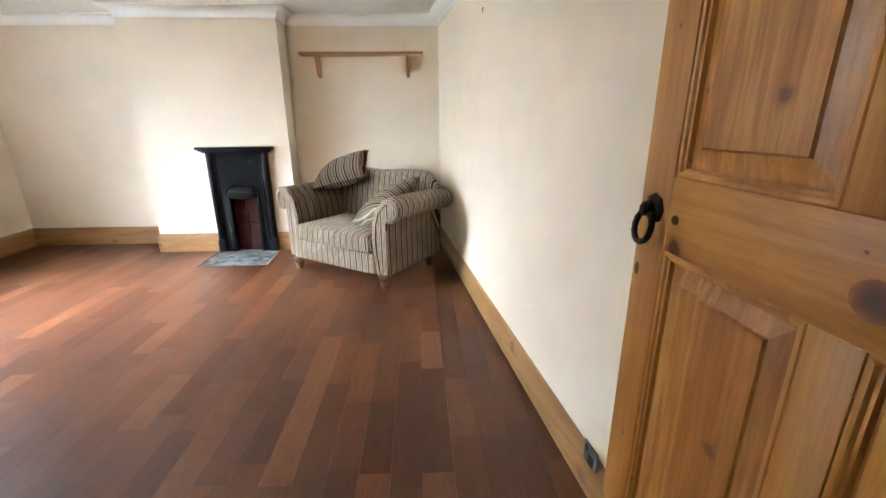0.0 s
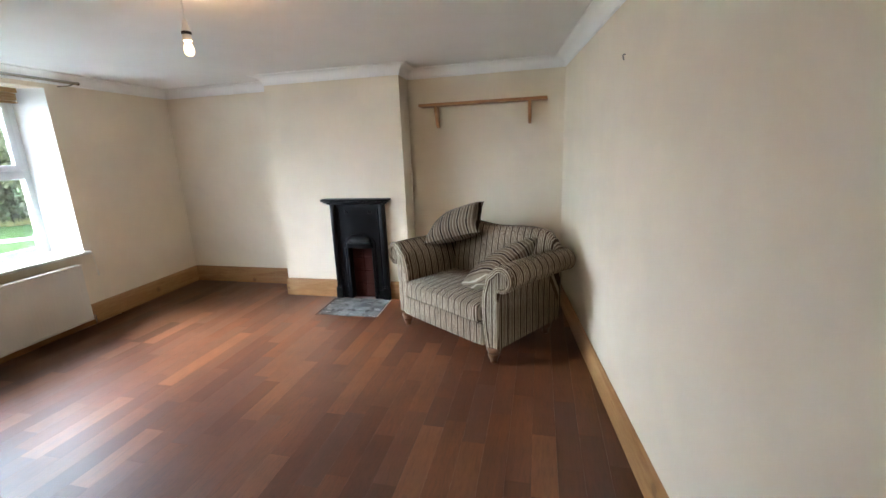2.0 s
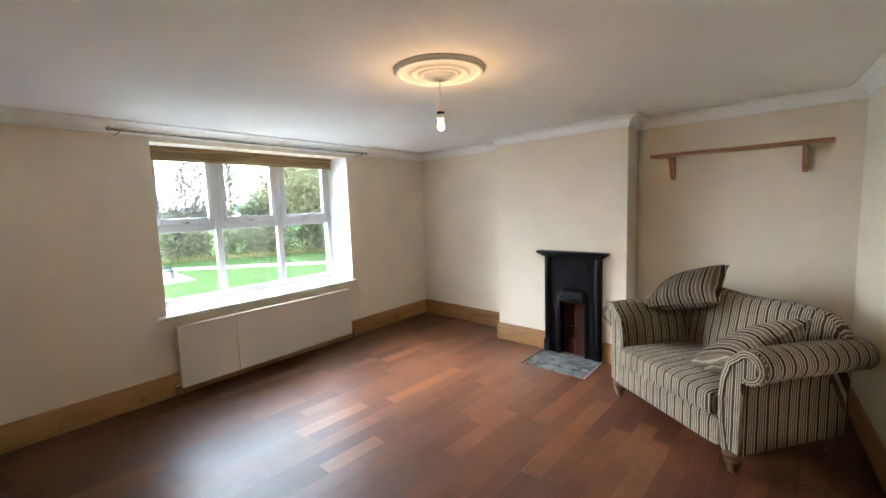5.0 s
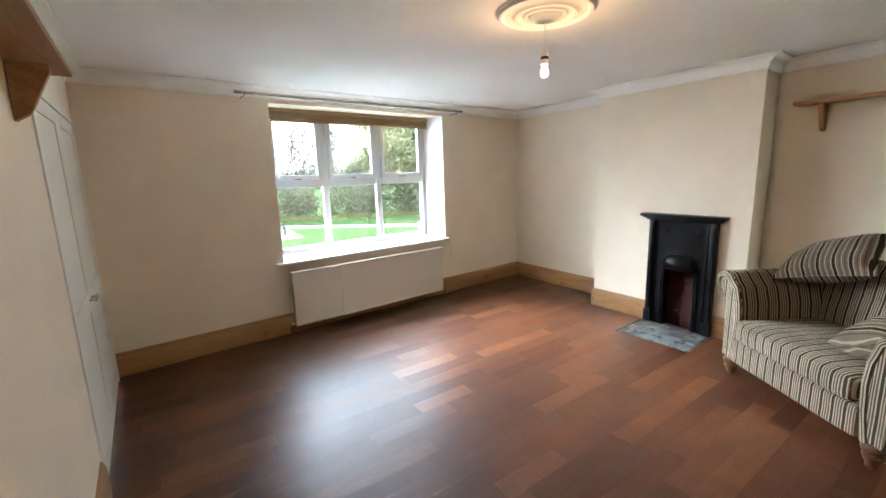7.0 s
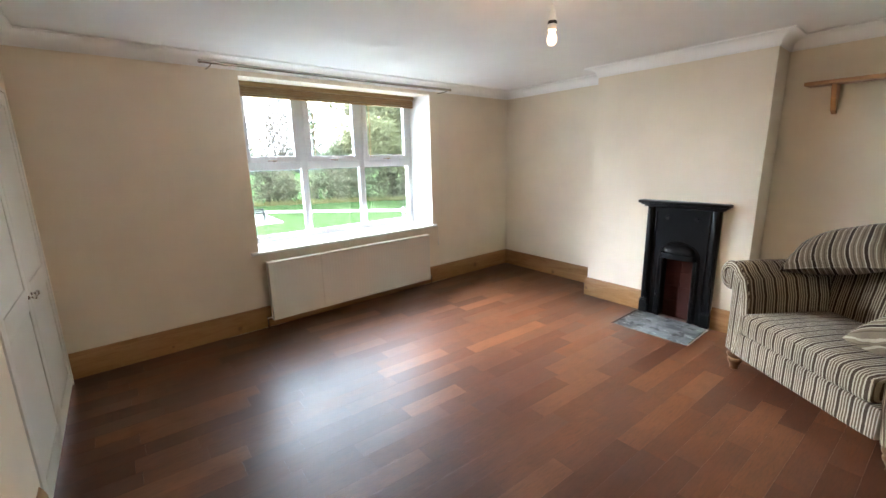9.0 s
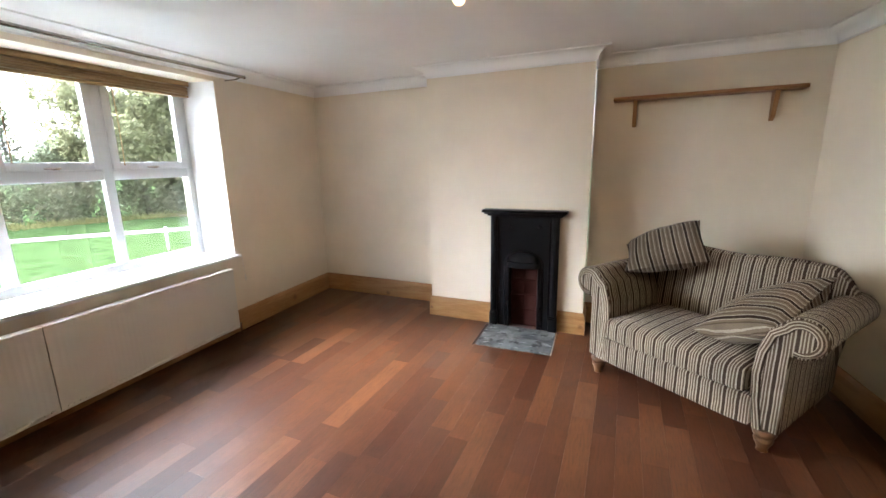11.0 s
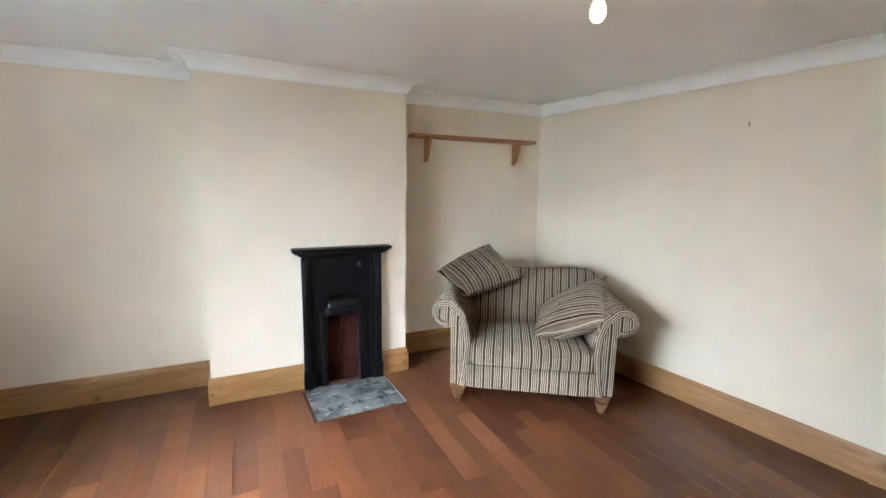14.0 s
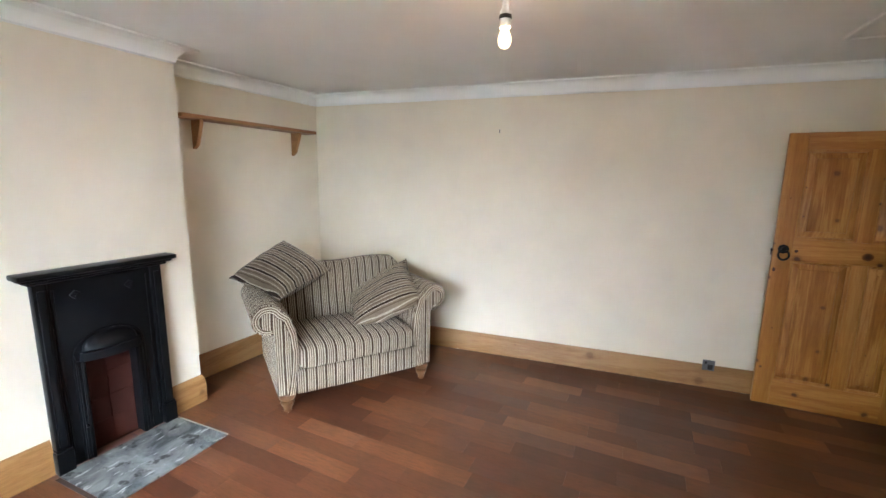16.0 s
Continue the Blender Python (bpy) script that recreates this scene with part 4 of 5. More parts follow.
pp = [(-4.02, 1.83 + 2.62 * k / 8, 2.352 + 0.006 * abs(k - 4) / 4) for k in range(9)]
part("pole", tube(bmesh.new(), pp, 0.013, 12), POLE, pl)
for y in (1.90, 4.40):
    part("bracket", tube(bmesh.new(), [(-4.191, y, 2.335), (-4.06, y, 2.335), (-4.02, y, 2.344)], 0.006, 8), POLE, pl)
for y in (1.825, 4.455):
    b = bmesh.new()
    bmesh.ops.create_uvsphere(b, u_segments=14, v_segments=8, radius=0.016, matrix=pose(-4.02, y, 2.358))
    part("finial", b, POLE, pl)
cd = thing("blind_cleat", "small white cord cleat with a hanging cord on the wall", "cord")
part("cleat", boxes((-4.19, -4.178, 4.352, 4.364, 0.47, 0.53, 0.003)), RADW, cd)
part("cord", tube(bmesh.new(), [(-4.184, 4.36, 0.50), (-4.186, 4.352, 0.62), (-4.186, 4.345, 0.735)], 0.0022, 6), RADW, cd)

# ---- ceiling rose and pendant lamp ----
RX, RY = -1.46, 2.81
rose = thing("ceiling_rose", "round moulded white plaster ceiling rose", "ceiling rose")
prof = [(0.262, CEIL), (0.262, CEIL - 0.012), (0.250, CEIL - 0.026), (0.235, CEIL - 0.028), (0.222, CEIL - 0.016), (0.195, CEIL - 0.014), (0.175, CEIL - 0.020), (0.165, CEIL - 0.032), (0.150, CEIL - 0.034), (0.140, CEIL - 0.020),
        (0.125, CEIL - 0.020), (0.115, CEIL - 0.034), (0.100, CEIL - 0.036), (0.092, CEIL - 0.024)]
part("medallion", lathe(bmesh.new(), prof, 56, (RX, RY)), WHITE, rose)
part("boss", lathe(bmesh.new(), [(0.092, CEIL - 0.02), (0.090, CEIL - 0.034), (0.075, CEIL - 0.046), (0.045, CEIL - 0.056), (0.012, CEIL - 0.060)], 40, (RX, RY)), WHITE, rose)
lamp = thing("pendant_lamp", "bare lit bulb hanging on a white flex", "lamp", pose(RX, RY, 0))
part("flex", tube(bmesh.new(), [(0, 0, CEIL - 0.058), (0.002, 0, 2.33), (0, 0, 2.245)], 0.0035, 8), GLOSSW, lamp)
part("lampholder", lathe(bmesh.new(), [(0.007, 2.268), (0.012, 2.258), (0.014, 2.235), (0.019, 2.226), (0.020, 2.214)], 20), GLOSSW, lamp, "white plastic lampholder")
part("ring", lathe(bmesh.new(), [(0.0215, 2.214), (0.0225, 2.210), (0.0225, 2.203), (0.0215, 2.200)], 20), BLACKP, lamp, "black lampholder ring")
part("lampholder_skirt", lathe(bmesh.new(), [(0.020, 2.200), (0.020, 2.176), (0.018, 2.172)], 20), GLOSSW, lamp)
bp = [(0.011, 2.174), (0.012, 2.166), (0.018, 2.156), (0.0225, 2.142), (0.0235, 2.130), (0.021, 2.117), (0.014, 2.107), (0.004, 2.103)]
part("bulb", lathe(bmesh.new(), bp, 24), BULBM, lamp, "glowing warm white bulb").visible_shadow = False
pt = new("bulb_light", bpy.data.lights.new("bulb_light", "POINT"))
pt.data.energy, pt.data.color, pt.data.shadow_soft_size = BULB_W, (1.0, 0.66, 0.36), 0.02
pt.location = (RX, RY, 2.13)

# ceiling hatch near the door
ht = thing("ceiling_hatch", "shallow white painted ceiling hatch panel", "hatch")
part("panel", boxes((-0.52, 0.10, 0.62, 1.28, CEIL - 0.012, CEIL - 0.001, 0.004)), WHITE, ht)
for a in ((-0.55, 0.125, 1.28, 1.315), (-0.55, 0.125, 0.585, 0.62), (-0.55, -0.52, 0.62, 1.28), (0.10, 0.125, 0.62, 1.28)):
    part("trim", boxes((*a, CEIL - 0.02, CEIL, 0.007)), WHITE, ht)

# ---- pine door, standing open ----
def pine_door():
    hx, hy, lx, ly = 0.598, 0.492, 0.630, 1.322
    ang = math.degrees(math.atan2(-(lx - hx), ly - hy))
    d = thing("door_1", "waxed knotty pine four-panel door standing wide open", "door", pose(hx, hy, 0.008, 0, 0, ang), kind="structure")
    W, H, T = math.hypot(lx - hx, ly - hy), 1.985, 0.036     # y runs from hinge to latch edge; x = 0 is the face seen
    s, m0, m1 = 0.107, 0.312, 0.388                          # stile width; the middle upright
    rails = ((0.0, 0.20), (1.102, 1.256), (H - 0.115, H))
    for y0, y1 in ((0, s), (W - s, W)):
        part("stile", boxes((0, T, y0, y1, 0, H, 0.003)), DOOR_V, d)
    for z0, z1 in rails:
        part("rail", boxes((0.0005, T - 0.0005, s, W - s, z0, z1, 0.002)), DOOR_H, d)
    for z0, z1 in ((0.20, 1.102), (1.256, H - 0.115)):
        part("muntin", boxes((0.0005, T - 0.0005, m0, m1, z0, z1, 0.002)), DOOR_V, d)
        for y0, y1 in ((s, m0), (m1, W - s)):
            bm = bmesh.new()
            r = []
            for ins, x in ((0.0, 0.017), (0.024, 0.017), (0.058, 0.008), (0.061, 0.003)):
                r.append([bm.verts.new((x, y, z)) for y, z in ((y0 + ins, z0 + ins), (y1 - ins, z0 + ins), (y1 - ins, z1 - ins), (y0 + ins, z1 - ins))])
            for a, b in zip(r, r[1:]):
                for i in range(4):
                    bm.faces.new((a[i], a[(i + 1) % 4], b[(i + 1) % 4], b[i]))
            bm.faces.new(r[-1])
            box(bm, 0.020, T - 0.012, y0, y1, z0, z1)
            pn = part("panel", bm, DOOR_P, d, smooth=False)
            bm = bmesh.new()
            sweep(bm, [(y0, z0), (y1, z0), (y1, z1), (y0, z1)], [(0.0, 0.018), (0.0, 0.004), (0.004, 0.0012), (0.010, 0.0025), (0.013, 0.008), (0.018, 0.0085), (0.020, 0.018)], True)
            bmesh.ops.transform(bm, matrix=Matrix(((0, 0, 1, 0), (1, 0, 0, 0), (0, 1, 0, 0), (0, 0, 0, 1))), verts=bm.verts)
            part("panel_moulding", bm, DOOR_V, pn, smooth=False)
    # large dark knots of the timber
    for y, z, ry, rz in ((0.318, 1.163, 0.032, 0.026), (0.700, 1.172, 0.011, 0.010), (0.812, 1.030, 0.009, 0.016)):
        k = bmesh.new()
        rim = [k.verts.new((-0.0004, ry * math.cos(2 * math.pi * i / 18), rz * math.sin(2 * math.pi * i / 18))) for i in range(18)]
        low = [k.verts.new((0.002, v.co.y * 1.02, v.co.z * 1.02)) for v in rim]
        k.faces.new(rim)
        for i in range(18):
            k.faces.new((rim[i], rim[(i + 1) % 18], low[(i + 1) % 18], low[i]))
        kn = part("knot", k, KNOT, d, "dark round knot in the pine", smooth=False)
        kn.location = (0, y, z)
    # ring latch on both faces
    ly0, lz = W - 0.056, 1.162
    hd = bmesh.new()
    lathe(hd, [(0.034, 0.0), (0.034, 0.004), (0.028, 0.008), (0.018, 0.010), (0.016, 0.016), (0.017, 0.024), (0.010, 0.030)], 8)
    bmesh.ops.transform(hd, matrix=pose(0, ly0, lz + 0.02, 0, -90, 0), verts=hd.verts)
    rose_ = part("latch_plate", hd, FORGED, d, "forged black iron latch rose")
    pts = [(-0.017 - 0.010 * (1 - math.cos(a)) * 0.5, ly0 + 0.031 * math.sin(a), lz + 0.014 - 0.034 * (1 - math.cos(a))) for a in [2 * math.pi * k / 28 for k in range(29)]]
    part("ring_handle", tube(bmesh.new(), pts, [0.0065 + 0.0012 * (k % 2) for k in range(29)], 8), FORGED, rose_, "twisted black iron ring handle")
    hb = bmesh.new()
    lathe(hb, [(0.030, 0.0), (0.026, 0.006), (0.012, 0.012), (0.012, 0.030)], 10)
    bmesh.ops.transform(hb, matrix=pose(T, ly0, lz + 0.02, 0, 90, 0), verts=hb.verts)
    tube(hb, [(T + 0.028, ly0 + 0.05 * math.sin(a), lz - 0.02 + 0.042 * math.cos(a)) for a in [2 * math.pi * k / 20 for k in range(21)]], 0.006, 6)
    part("latch_knob", hb, FORGED, d, "black iron ring on the far face")
    part("latch_tongue", boxes((T * 0.35, T * 0.65, W - 0.001, W + 0.012, lz - 0.002, lz + 0.018, 0.002)), FORGED, d)
    for z in (0.28, 1.72):
        part("hinge", tube(bmesh.new(), [(0.02, -0.006, z - 0.04), (0.02, -0.006, z + 0.04)], 0.006, 8), FORGED, d)


pine_door()
fr = thing("door_frame", "waxed pine frame round the doorway", "door frame", kind="structure")
for x0, x1 in ((DX0 + 0.001, DX0 + 0.03), (DX1 - 0.03, DX1 - 0.001)):
    part("jamb", prism(bmesh.new(), [(x0, back_y(x0) - 0.118), (x1, back_y(x1) - 0.118), (x1, back_y(x1) - 0.002), (x0, back_y(x0) - 0.002)], 0, DZ - 0.03), DOOR_V, fr, smooth=False)
part("head", prism(bmesh.new(), [(DX0 + 0.001, back_y(DX0) - 0.118), (DX1 - 0.001, back_y(DX1) - 0.118), (DX1 - 0.001, back_y(DX1) - 0.002), (DX0 + 0.001, back_y(DX0) - 0.002)], DZ - 0.03, DZ - 0.001), SKIRT_X, fr, smooth=False)

# ---- built-in cupboard ----
cb = thing("cupboard", "built-in cupboard with two off-white panelled doors, closed", "cupboard", pose(CX0, back_y(CX0), 0, 0, 0, math.degrees(math.atan2(back_y(CX1) - back_y(CX0), CX1 - CX0))))
CW = math.hypot(CX1 - CX0, back_y(CX1) - back_y(CX0))
for a in ((0.002, 0.028, 0.0, CZ - 0.003), (CW - 0.028, CW - 0.002, 0.0, CZ - 0.003), (0.028, CW - 0.028, CZ - 0.03, CZ - 0.003)):
    part("frame", boxes((a[0], a[1], -0.10, 0.008, a[2], a[3], 0.003)), CUPB, cb)
dw = (CW - 0.06) / 2
for i in range(2):
    x0 = 0.029 + i * (dw + 0.003)
    x1, z0, z1, yf = x0 + dw - 0.003, 0.012, CZ - 0.034, 0.003
    bm = bmesh.new()
    st = 0.085
    for q in ((x0, x0 + st, z0, z1), (x1 - st, x1, z0, z1), (x0 + st, x1 - st, z0, z0 + 0.12), (x0 + st, x1 - st, z1 - st, z1), (x0 + st, x1 - st, 0.82, 0.94)):
        box(bm, q[0], q[1], yf - 0.022, yf, q[2], q[3], 0.004)
    dr = part("door", bm, CUPB, cb)
    for za, zb in ((z0 + 0.12, 0.82), (0.94, z1 - st)):
        part("panel", boxes((x0 + st, x1 - st, yf - 0.016, yf - 0.006, za, zb)), CUPB, dr, smooth=False)
    kx = x1 - 0.045 if i == 0 else x0 + 0.045
    kb = lathe(bmesh.new(), [(0.012, 0.0), (0.006, 0.006), (0.006, 0.014), (0.015, 0.022), (0.016, 0.030), (0.008, 0.036)], 16)
    bmesh.ops.transform(kb, matrix=pose(kx, yf, 0.885, -90, 0, 0), verts=kb.verts)
    part("knob", kb, CHROME, dr, "small chrome door knob")

# ---- small things on the walls ----
ex = lambda y: R0[0] + (P5[0] - R0[0]) * (y - R0[1]) / (P5[1] - R0[1])
sa = math.degrees(math.atan2(P5[0] - R0[0], P5[1] - R0[1]))
so = thing("power_socket", "brushed steel single power socket on the pine skirting", "socket", pose(ex(1.60) - 0.0225, 1.60, 0.0, 0, 0, -sa))
part("face_plate", boxes((-0.008, 0, -0.043, 0.043, 0.150, 0.236, 0.003)), DULL, so)
part("insert", boxes((-0.0095, -0.007, -0.030, 0.006, 0.158, 0.200, 0.001, 1)), BLACKP, so)
part("switch", boxes((-0.012, -0.007, 0.014, 0.030, 0.205, 0.225, 0.001, 1)), BLACKP, so)
for y in (-0.030, 0.030):
    part("screw", tube(bmesh.new(), [(-0.0095, y, 0.193), (-0.006, y, 0.193)], 0.003, 8), CHROME, so)
nl = thing("wall_hook", "small bent metal picture hook in the wall", "hook", pose(ex(3.385) + 0.001, 3.385, 2.07))
part("nail", tube(bmesh.new(), [(0, 0, 0.006), (-0.012, 0, 0.006), (-0.014, 0, 0.0), (-0.008, 0, -0.022)], 0.003, 6), DULL, nl)

# ---- outside ----
GZ = -2.5
bm = bmesh.new()
bmesh.ops.create_grid(bm, x_segments=60, y_segments=60, size=300)
for v in bm.verts:
    v.co.z = GZ + 0.15 * noise.noise(v.co * 0.03) if v.co.length > 60 else GZ
tagged(finish("ground", bm, GRASS), "mown green lawn", kind="structure")


def strip(name, pts, w, material, label, z=0.02):
    bm = bmesh.new()
    pts = [Vector(p) for p in pts]
    rows = []
    for i, p in enumerate(pts):
        d = (pts[min(i + 1, len(pts) - 1)] - pts[max(i - 1, 0)]).normalized()
        nrm = Vector((-d.y, d.x)) * w / 2
        rows.append((bm.verts.new((*(p + nrm), GZ + z)), bm.verts.new((*(p - nrm), GZ + z))))
    for a, b in zip(rows, rows[1:]):
        bm.faces.new((a[0], b[0], b[1], a[1]))
    return tagged(finish(name, bm, material), label, kind="structure")


strip("path", [(-42 + 0.0 * k, -20 + 3 * k) for k in range(9)] + [(-38.8, 8.0), (-36.0, 11.0), (-33.8, 13.5), (-31.6, 15.7), (-29.2, 18.2), (-26.4, 20.9), (-23, 24), (-18, 28.5), (-10, 36)], 1.7, PATHM, "pale gravel path across the lawn")
bm = prism(bmesh.new(), [(-28.0, 8.1), (-28.2, 11.0), (-33.6, 11.6), (-36.0, 9.6), (-33.0, 7.8)], GZ - 0.05, GZ + 0.03)
tagged(finish("paving", bm, PATHM), "pale paved patch under the bench", kind="structure")
be = thing("garden_bench", "weathered wooden garden bench with slatted back", "bench", pose(-30.2, 9.65, GZ + 0.03, 0, 0, 240))
for x in (-0.75, 0.75):
    part("end_frame", boxes((x - 0.04, x + 0.04, 0.2, 0.27, 0, 0.9, 0.01), (x - 0.04, x + 0.04, -0.27, -0.2, 0, 0.62, 0.01), (x - 0.04, x + 0.04, -0.28, 0.27, 0.58, 0.63, 0.01), (x - 0.03, x + 0.03, -0.27, 0.27, 0.36, 0.42, 0.01)), BENCHM, be)
for k in range(4):
    part("seat_slat", boxes((-0.75, 0.75, -0.25 + 0.12 * k, -0.15 + 0.12 * k, 0.42, 0.45)), BENCHM, be, smooth=False)
for k in range(3):
    part("back_slat", boxes((-0.75, 0.75, 0.2, 0.24, 0.55 + 0.12 * k, 0.63 + 0.12 * k)), BENCHM, be, smooth=False)
po = thing("marker_post", "thin white post standing on the lawn", "post", pose(-21.0, 15.75, GZ))
part("shaft", boxes((-0.045, 0.045, -0.045, 0.045, 0, 1.15, 0.01)), UPVC, po)


def leaves(out, centre, radius, count, size, rng, flat=1.0):
    for _ in range(count):
        while True:
            p = Vector((rng.uniform(-1, 1), rng.uniform(-1, 1), rng.uniform(-1, 1)))
            if p.length < 1:
                break
        p = Vector(centre) + Vector((p.x * radius, p.y * radius, p.z * radius * flat))
        a = Vector((rng.gauss(0, 1), rng.gauss(0, 1), rng.gauss(0, 1))).normalized()
        b = a.orthogonal().normalized()
        s = size * rng.uniform(0.6, 1.4)
        i = len(out[0])
        out[0].extend([tuple(p - a * s), tuple(p + b * s * 0.6), tuple(p + a * s), tuple(p - b * s * 0.6)])
        out[1].append((i, i + 1, i + 2, i + 3))


def mesh_of(name, data, material, parent=None, label=""):
    me = bpy.data.meshes.new(name)
    me.from_pydata(data[0], [], data[1])
    me.materials.append(material)
    ob = new(name, me)
    if parent is not None:
        ob.parent = parent
    return ob


def tree(x, y, height, spread, leaf, seed, dens, label, lean=0.0, shape=0.0, lsize=0.15, wide=0.75, twig=0.022, depth=4):
    rng = random.Random(seed)
    t = thing("tree", label, "tree", pose(x, y, GZ), "trees beyond the lawn")
    bm = bmesh.new()
    lf = ([], [])

    def limb(p, d, length, r, level):
        pts, rad = [p], [r]
        n = 4
        for k in range(n):
            d = (d + Vector((rng.gauss(0, 0.16), rng.gauss(0, 0.16), rng.gauss(0.05, 0.12)))).normalized()
            p = p + d * length / n
            pts.append(p)
            rad.append(max(twig, r * (1 - 0.75 * (k + 1) / n)))
            if level < depth and (k > 0 or level > 0):
                for _ in range(2 if level < 2 else 1):
                    side = (d + Vector((rng.gauss(0, 1), rng.gauss(0, 1), rng.gauss(0.1, 0.5))) * wide).normalized()
                    limb(p, side, length * rng.uniform(0.5, 0.72), rad[-1] * 0.7, level + 1)
        tube(bm, pts, rad, 6 if level < 2 else 3, False)
        if level >= 2 and dens:
            leaves(lf, p, spread * 0.15, dens, lsize, rng)

    base = Vector((0, 0, -0.1))
    if shape:      # one straight leader with tiers of side limbs
        tube(bm, [base, (0.05, 0, height * 0.5), (0, 0.05, height)], [0.16, 0.09, 0.02], 6, False)
        for k in range(34):
            z = height * (0.16 + 0.82 * k / 34)
            a = k * 2.4
            ln = spread * (1.05 - z / height) * rng.uniform(0.7, 1.15)
            tip = Vector((math.cos(a) * ln, math.sin(a) * ln, z + 0.25 * ln))
            tube(bm, [(0, 0, z), tip * 0.5 + Vector((0, 0, z * 0.5)), tip], [0.04, 0.025, 0.01], 4, False)
            for q in (0.45, 0.75, 1.0):
                leaves(lf, Vector((0, 0, z)).lerp(tip, q), 0.42, dens, lsize, rng)
    else:
        for k in range(3):
            limb(base + Vector((rng.gauss(0, 0.08), rng.gauss(0, 0.08), 0)) if k else base, Vector((rng.gauss(0, 0.12 + 0.16 * (k > 0)), rng.gauss(0, 0.12 + 0.16 * (k > 0)), 1)).normalized(), height * (0.62 if k == 0 else 0.5), 0.30 if k == 0 else 0.16, 0)
    part("trunk", bm, BARK, t, smooth=False)
    if lf[0]:
        mesh_of("crown", lf, leaf, t)
    return t


tree(-44.0, 15.3, 10.4, 5.0, LEAF_B, 3, 0, "large bare oak with spreading limbs", wide=1.1, twig=0.034, depth=3)
tree(-43.0, 20.2, 9.6, 2.2, LEAF_G, 5, 9, "slender pointed tree thin at the top", shape=1, lsize=0.14)
tree(-43.5, 24.6, 6.5, 3.0, LEAF_G, 8, 7, "small green tree in the hedge line")
tree(-37.5, 26.5, 10.6, 4.4, LEAF_Y, 11, 14, "tall tree with yellowing autumn leaves", lsize=0.17)
tree(-34.5, 29.5, 11.5, 4.4, LEAF_Y, 14, 14, "tall tree with yellowing autumn leaves", lsize=0.17)
tree(-31.0, 34.5, 10.5, 4.4, LEAF_G, 17, 14, "tall leafy green tree", lsize=0.17)
tree(-47.0, 9.0, 8.0, 4.0, LEAF_B, 21, 2, "half bare brown tree")
tree(-26.0, 38.0, 10.5, 4.4, LEAF_Y, 23, 12, "tall tree with yellowing autumn leaves", lsize=0.17)

rng = random.Random(5)
line = [(-46, -6), (-44, 6), (-41.5, 13), (-39.0, 18.5), (-36.0, 24.0), (-31.5, 30), (-25, 36.5), (-15, 45)]
hg = {LEAF_B: ([], []), LEAF_G: ([], [])}
dry = ([], [])
for (xa, ya), (xb, yb) in zip(line, line[1:]):
    ln = math.hypot(xb - xa, yb - ya)
    for k in range(int(ln / 0.42)):
        t = (k + rng.random()) * 0.42 / ln
        x, y = xa + (xb - xa) * t + rng.gauss(-1.6, 1.1), ya + (yb - ya) * t + rng.gauss(1.4, 0.9)
        hh = rng.uniform(1.3, 3.0)
        leaves(hg[LEAF_B if rng.random() < 0.6 else LEAF_G], (x, y, GZ + hh * 0.75), rng.uniform(0.9, 1.3), 170, 0.16, rng, hh * 0.75)
        for _ in range(26):
            gx, gy = xa + (xb - xa) * t + rng.gauss(0.6, 0.5), ya + (yb - ya) * t + rng.gauss(0, 0.5)
            i, h = len(dry[0]), rng.uniform(0.2, 0.55)
            dry[0].extend([(gx, gy - 0.05, GZ - 0.02), (gx, gy + 0.05, GZ - 0.02), (gx + rng.gauss(0, 0.1), gy + rng.gauss(0, 0.1), GZ + h)])
            dry[1].append((i, i + 1, i + 2))
for m, d in hg.items():
    tagged(mesh_of("hedge", d, m), "tangled brown and green hedge beyond the lawn", "hedge", kind="stuff")
tagged(mesh_of("long_grass", dry, DRYG), "strip of long dry grass before the hedge", "grass", kind="stuff")
woods = ([], [])
for k in range(150):
    a = radians(95 + 85 * k / 150)
    dist = 140 + 25 * rng.random()
    leaves(woods, (math.cos(a) * dist, math.sin(a) * dist, GZ + 2.5), 4.5, 60, 0.9, rng, 0.9 + 0.5 * noise.noise(Vector((k * 0.16, 0, 0))))
tagged(mesh_of("far_woods", woods, LEAF_D), "distant grey-green line of woods", "woods", kind="stuff")

# ---- floor planks ----
PW, PT = 0.130, radians(-3.4)
ct, st_ = math.cos(PT), math.sin(PT)


def inside(x, y, poly):
    c = False
    for (xa, ya), (xb, yb) in zip(poly, poly[1:] + poly[:1]):
        if (ya > y) != (yb > y) and x < xa + (xb - xa) * (y - ya) / (yb - ya):
            c = not c
    return c


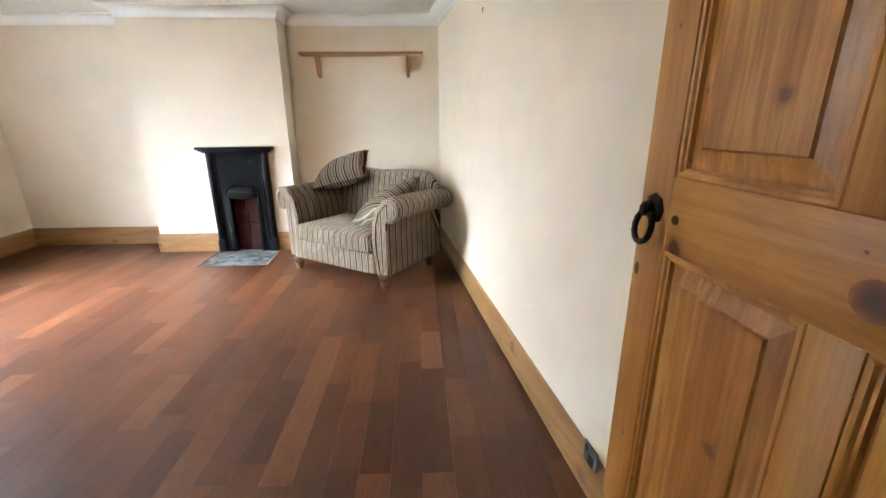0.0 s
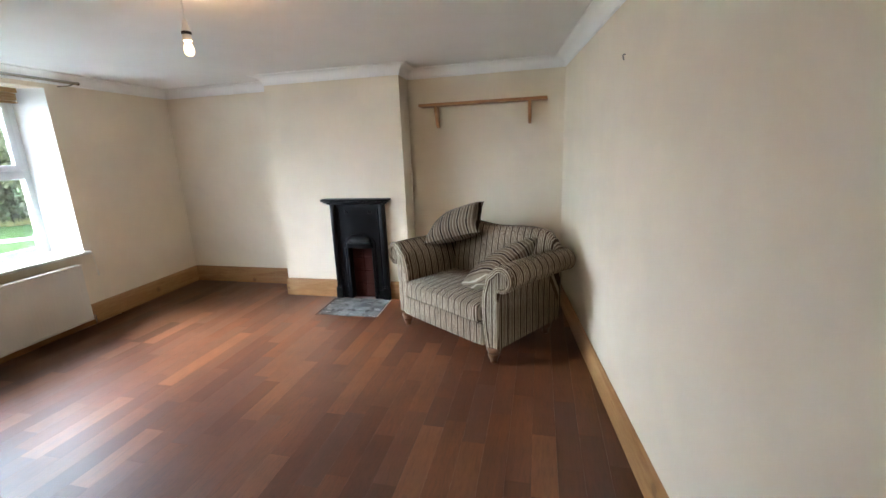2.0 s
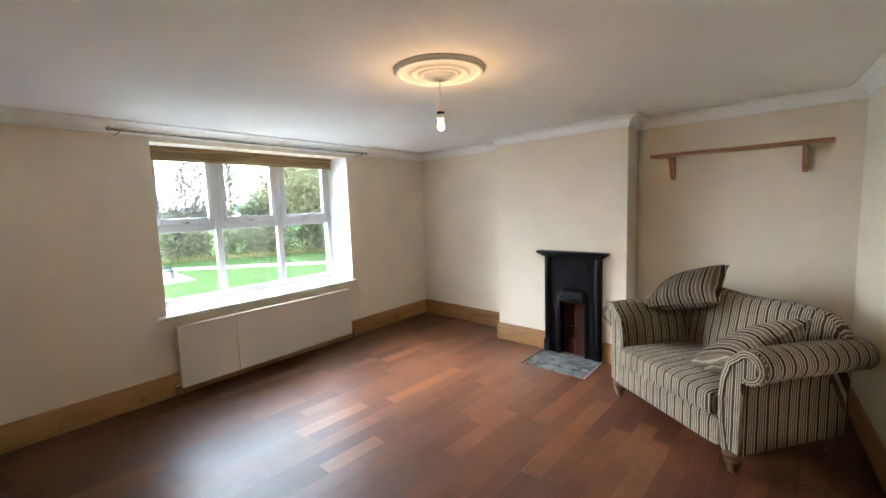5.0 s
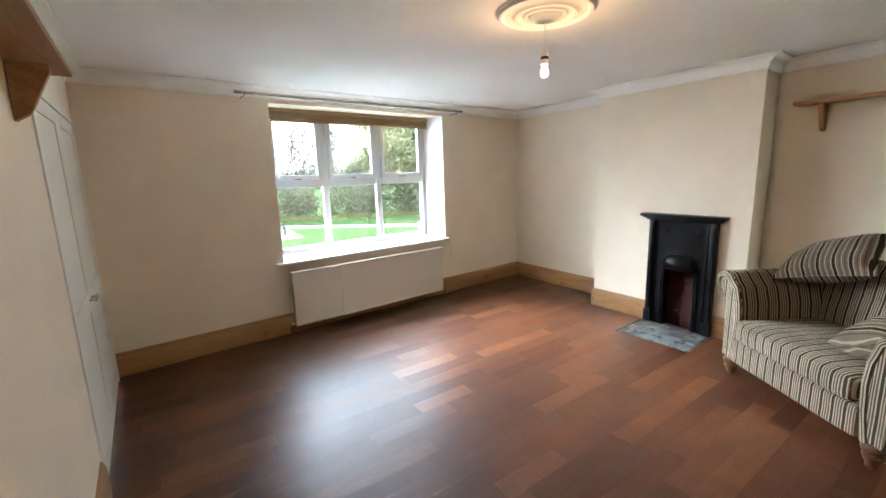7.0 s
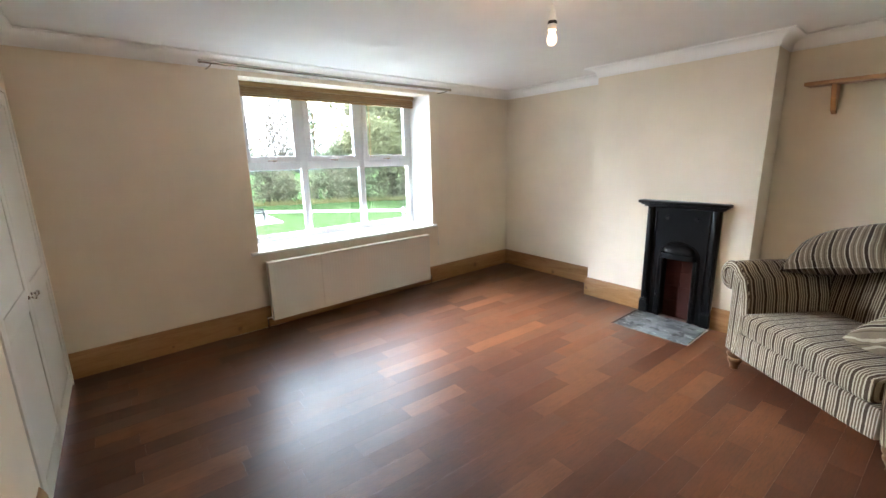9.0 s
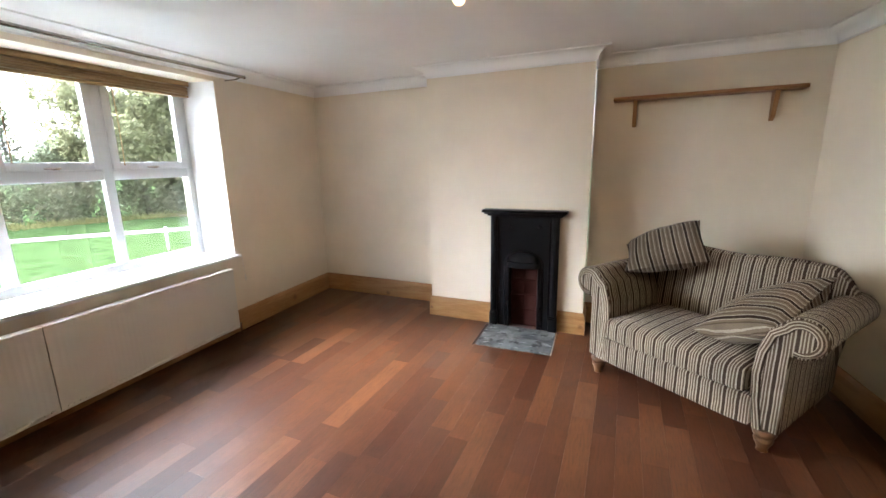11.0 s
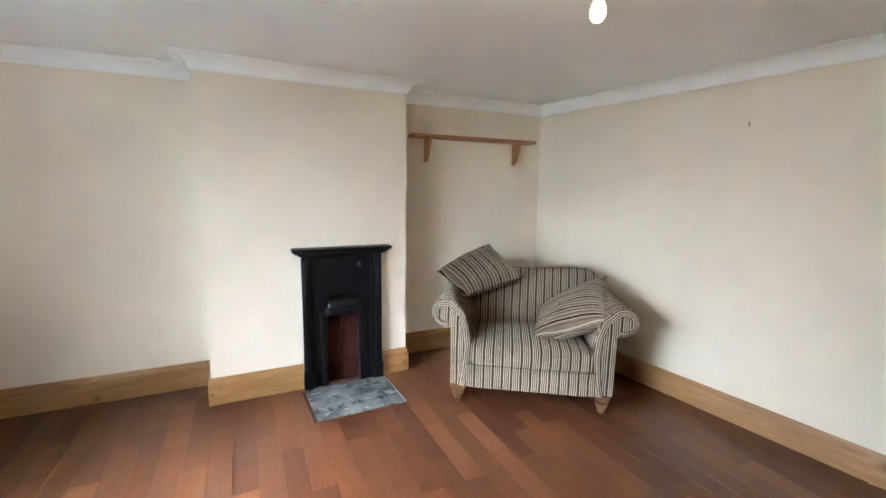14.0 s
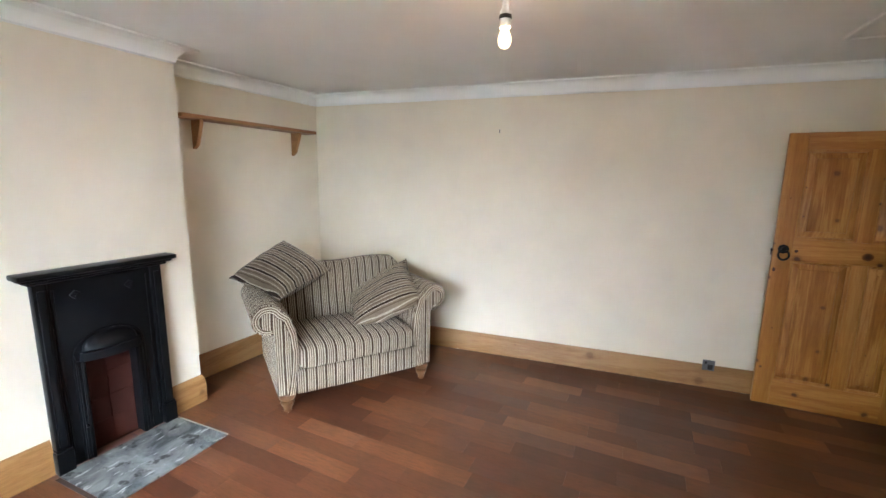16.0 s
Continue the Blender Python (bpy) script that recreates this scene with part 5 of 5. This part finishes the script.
AREA = [(0.86, -0.9), (0.86, 0.45), (0.62, 5.31), (-1.025, 5.46), (-1.03, 5.125), (-2.55, 5.215), (-2.54, 5.585), (-4.2, 5.7), (-4.2, 0.62), (-0.3, 0.44), (-0.3, -0.9)]
plank_mesh = {}


def plank_data(length):
    if length not in plank_mesh:
        bm = bmesh.new()
        hw, hl, b = PW / 2 - 0.0003, length / 2 - 0.0002, 0.0001
        r = [[bm.verts.new((sx * (hw - i), sy * (hl - i), z)) for sx, sy in ((-1, -1), (1, -1), (1, 1), (-1, 1))] for i, z in ((0, -0.012), (0, -b), (b, 0))]
        for a, c in zip(r, r[1:]):
            for i in range(4):
                bm.faces.new((a[i], a[(i + 1) % 4], c[(i + 1) % 4], c[i]))
        bm.faces.new(r[2])
        me = bpy.data.meshes.new("plank")
        bm.to_mesh(me)
        bm.free()
        me.materials.append(PLANK)
        plank_mesh[length] = me
    return plank_mesh[length]


rng = random.Random(12)
laid = []
for row in range(-32, 64):
    lx = 1.0 - row * PW
    ys = [k * 0.01 for k in range(-120, 640) if inside(lx * ct - k * 0.01 * st_, lx * st_ + k * 0.01 * ct, AREA)]
    if not ys:
        continue
    y, end = min(ys) - 0.01, max(ys) + 0.02
    first = True
    while y < end - 0.04:
        ln = round(rng.choice((0.30, 0.45, 0.60, 0.60, 0.75, 0.90)) if not first else rng.uniform(0.15, 0.6), 2)
        first = False
        ln = round(min(ln, end - y), 2)
        if end - (y + ln) < 0.10:
            ln = round(end - y, 2)
        laid.append((lx, y + ln / 2, ln))
        y += ln
laid.sort(key=lambda p: abs(p[0] + 1.1) + abs(p[1] - 2.6))
rest = ([], [])
for i, (lx, ly, ln) in enumerate(laid):
    me = plank_data(ln)
    m = pose(lx * ct - ly * st_, lx * st_ + ly * ct, 0.0, 0, 0, math.degrees(PT))
    if i < 300:
        ob = new("plank", me)
        ob.parent = floor
        ob.matrix_world = m
    else:
        o = len(rest[0])
        rest[0].extend([tuple(m @ v.co) for v in me.vertices])
        rest[1].extend([tuple(o + k for k in p.vertices) for p in me.polygons])
tagged(mesh_of("planks", rest, PLANK, floor), kind="stuff")
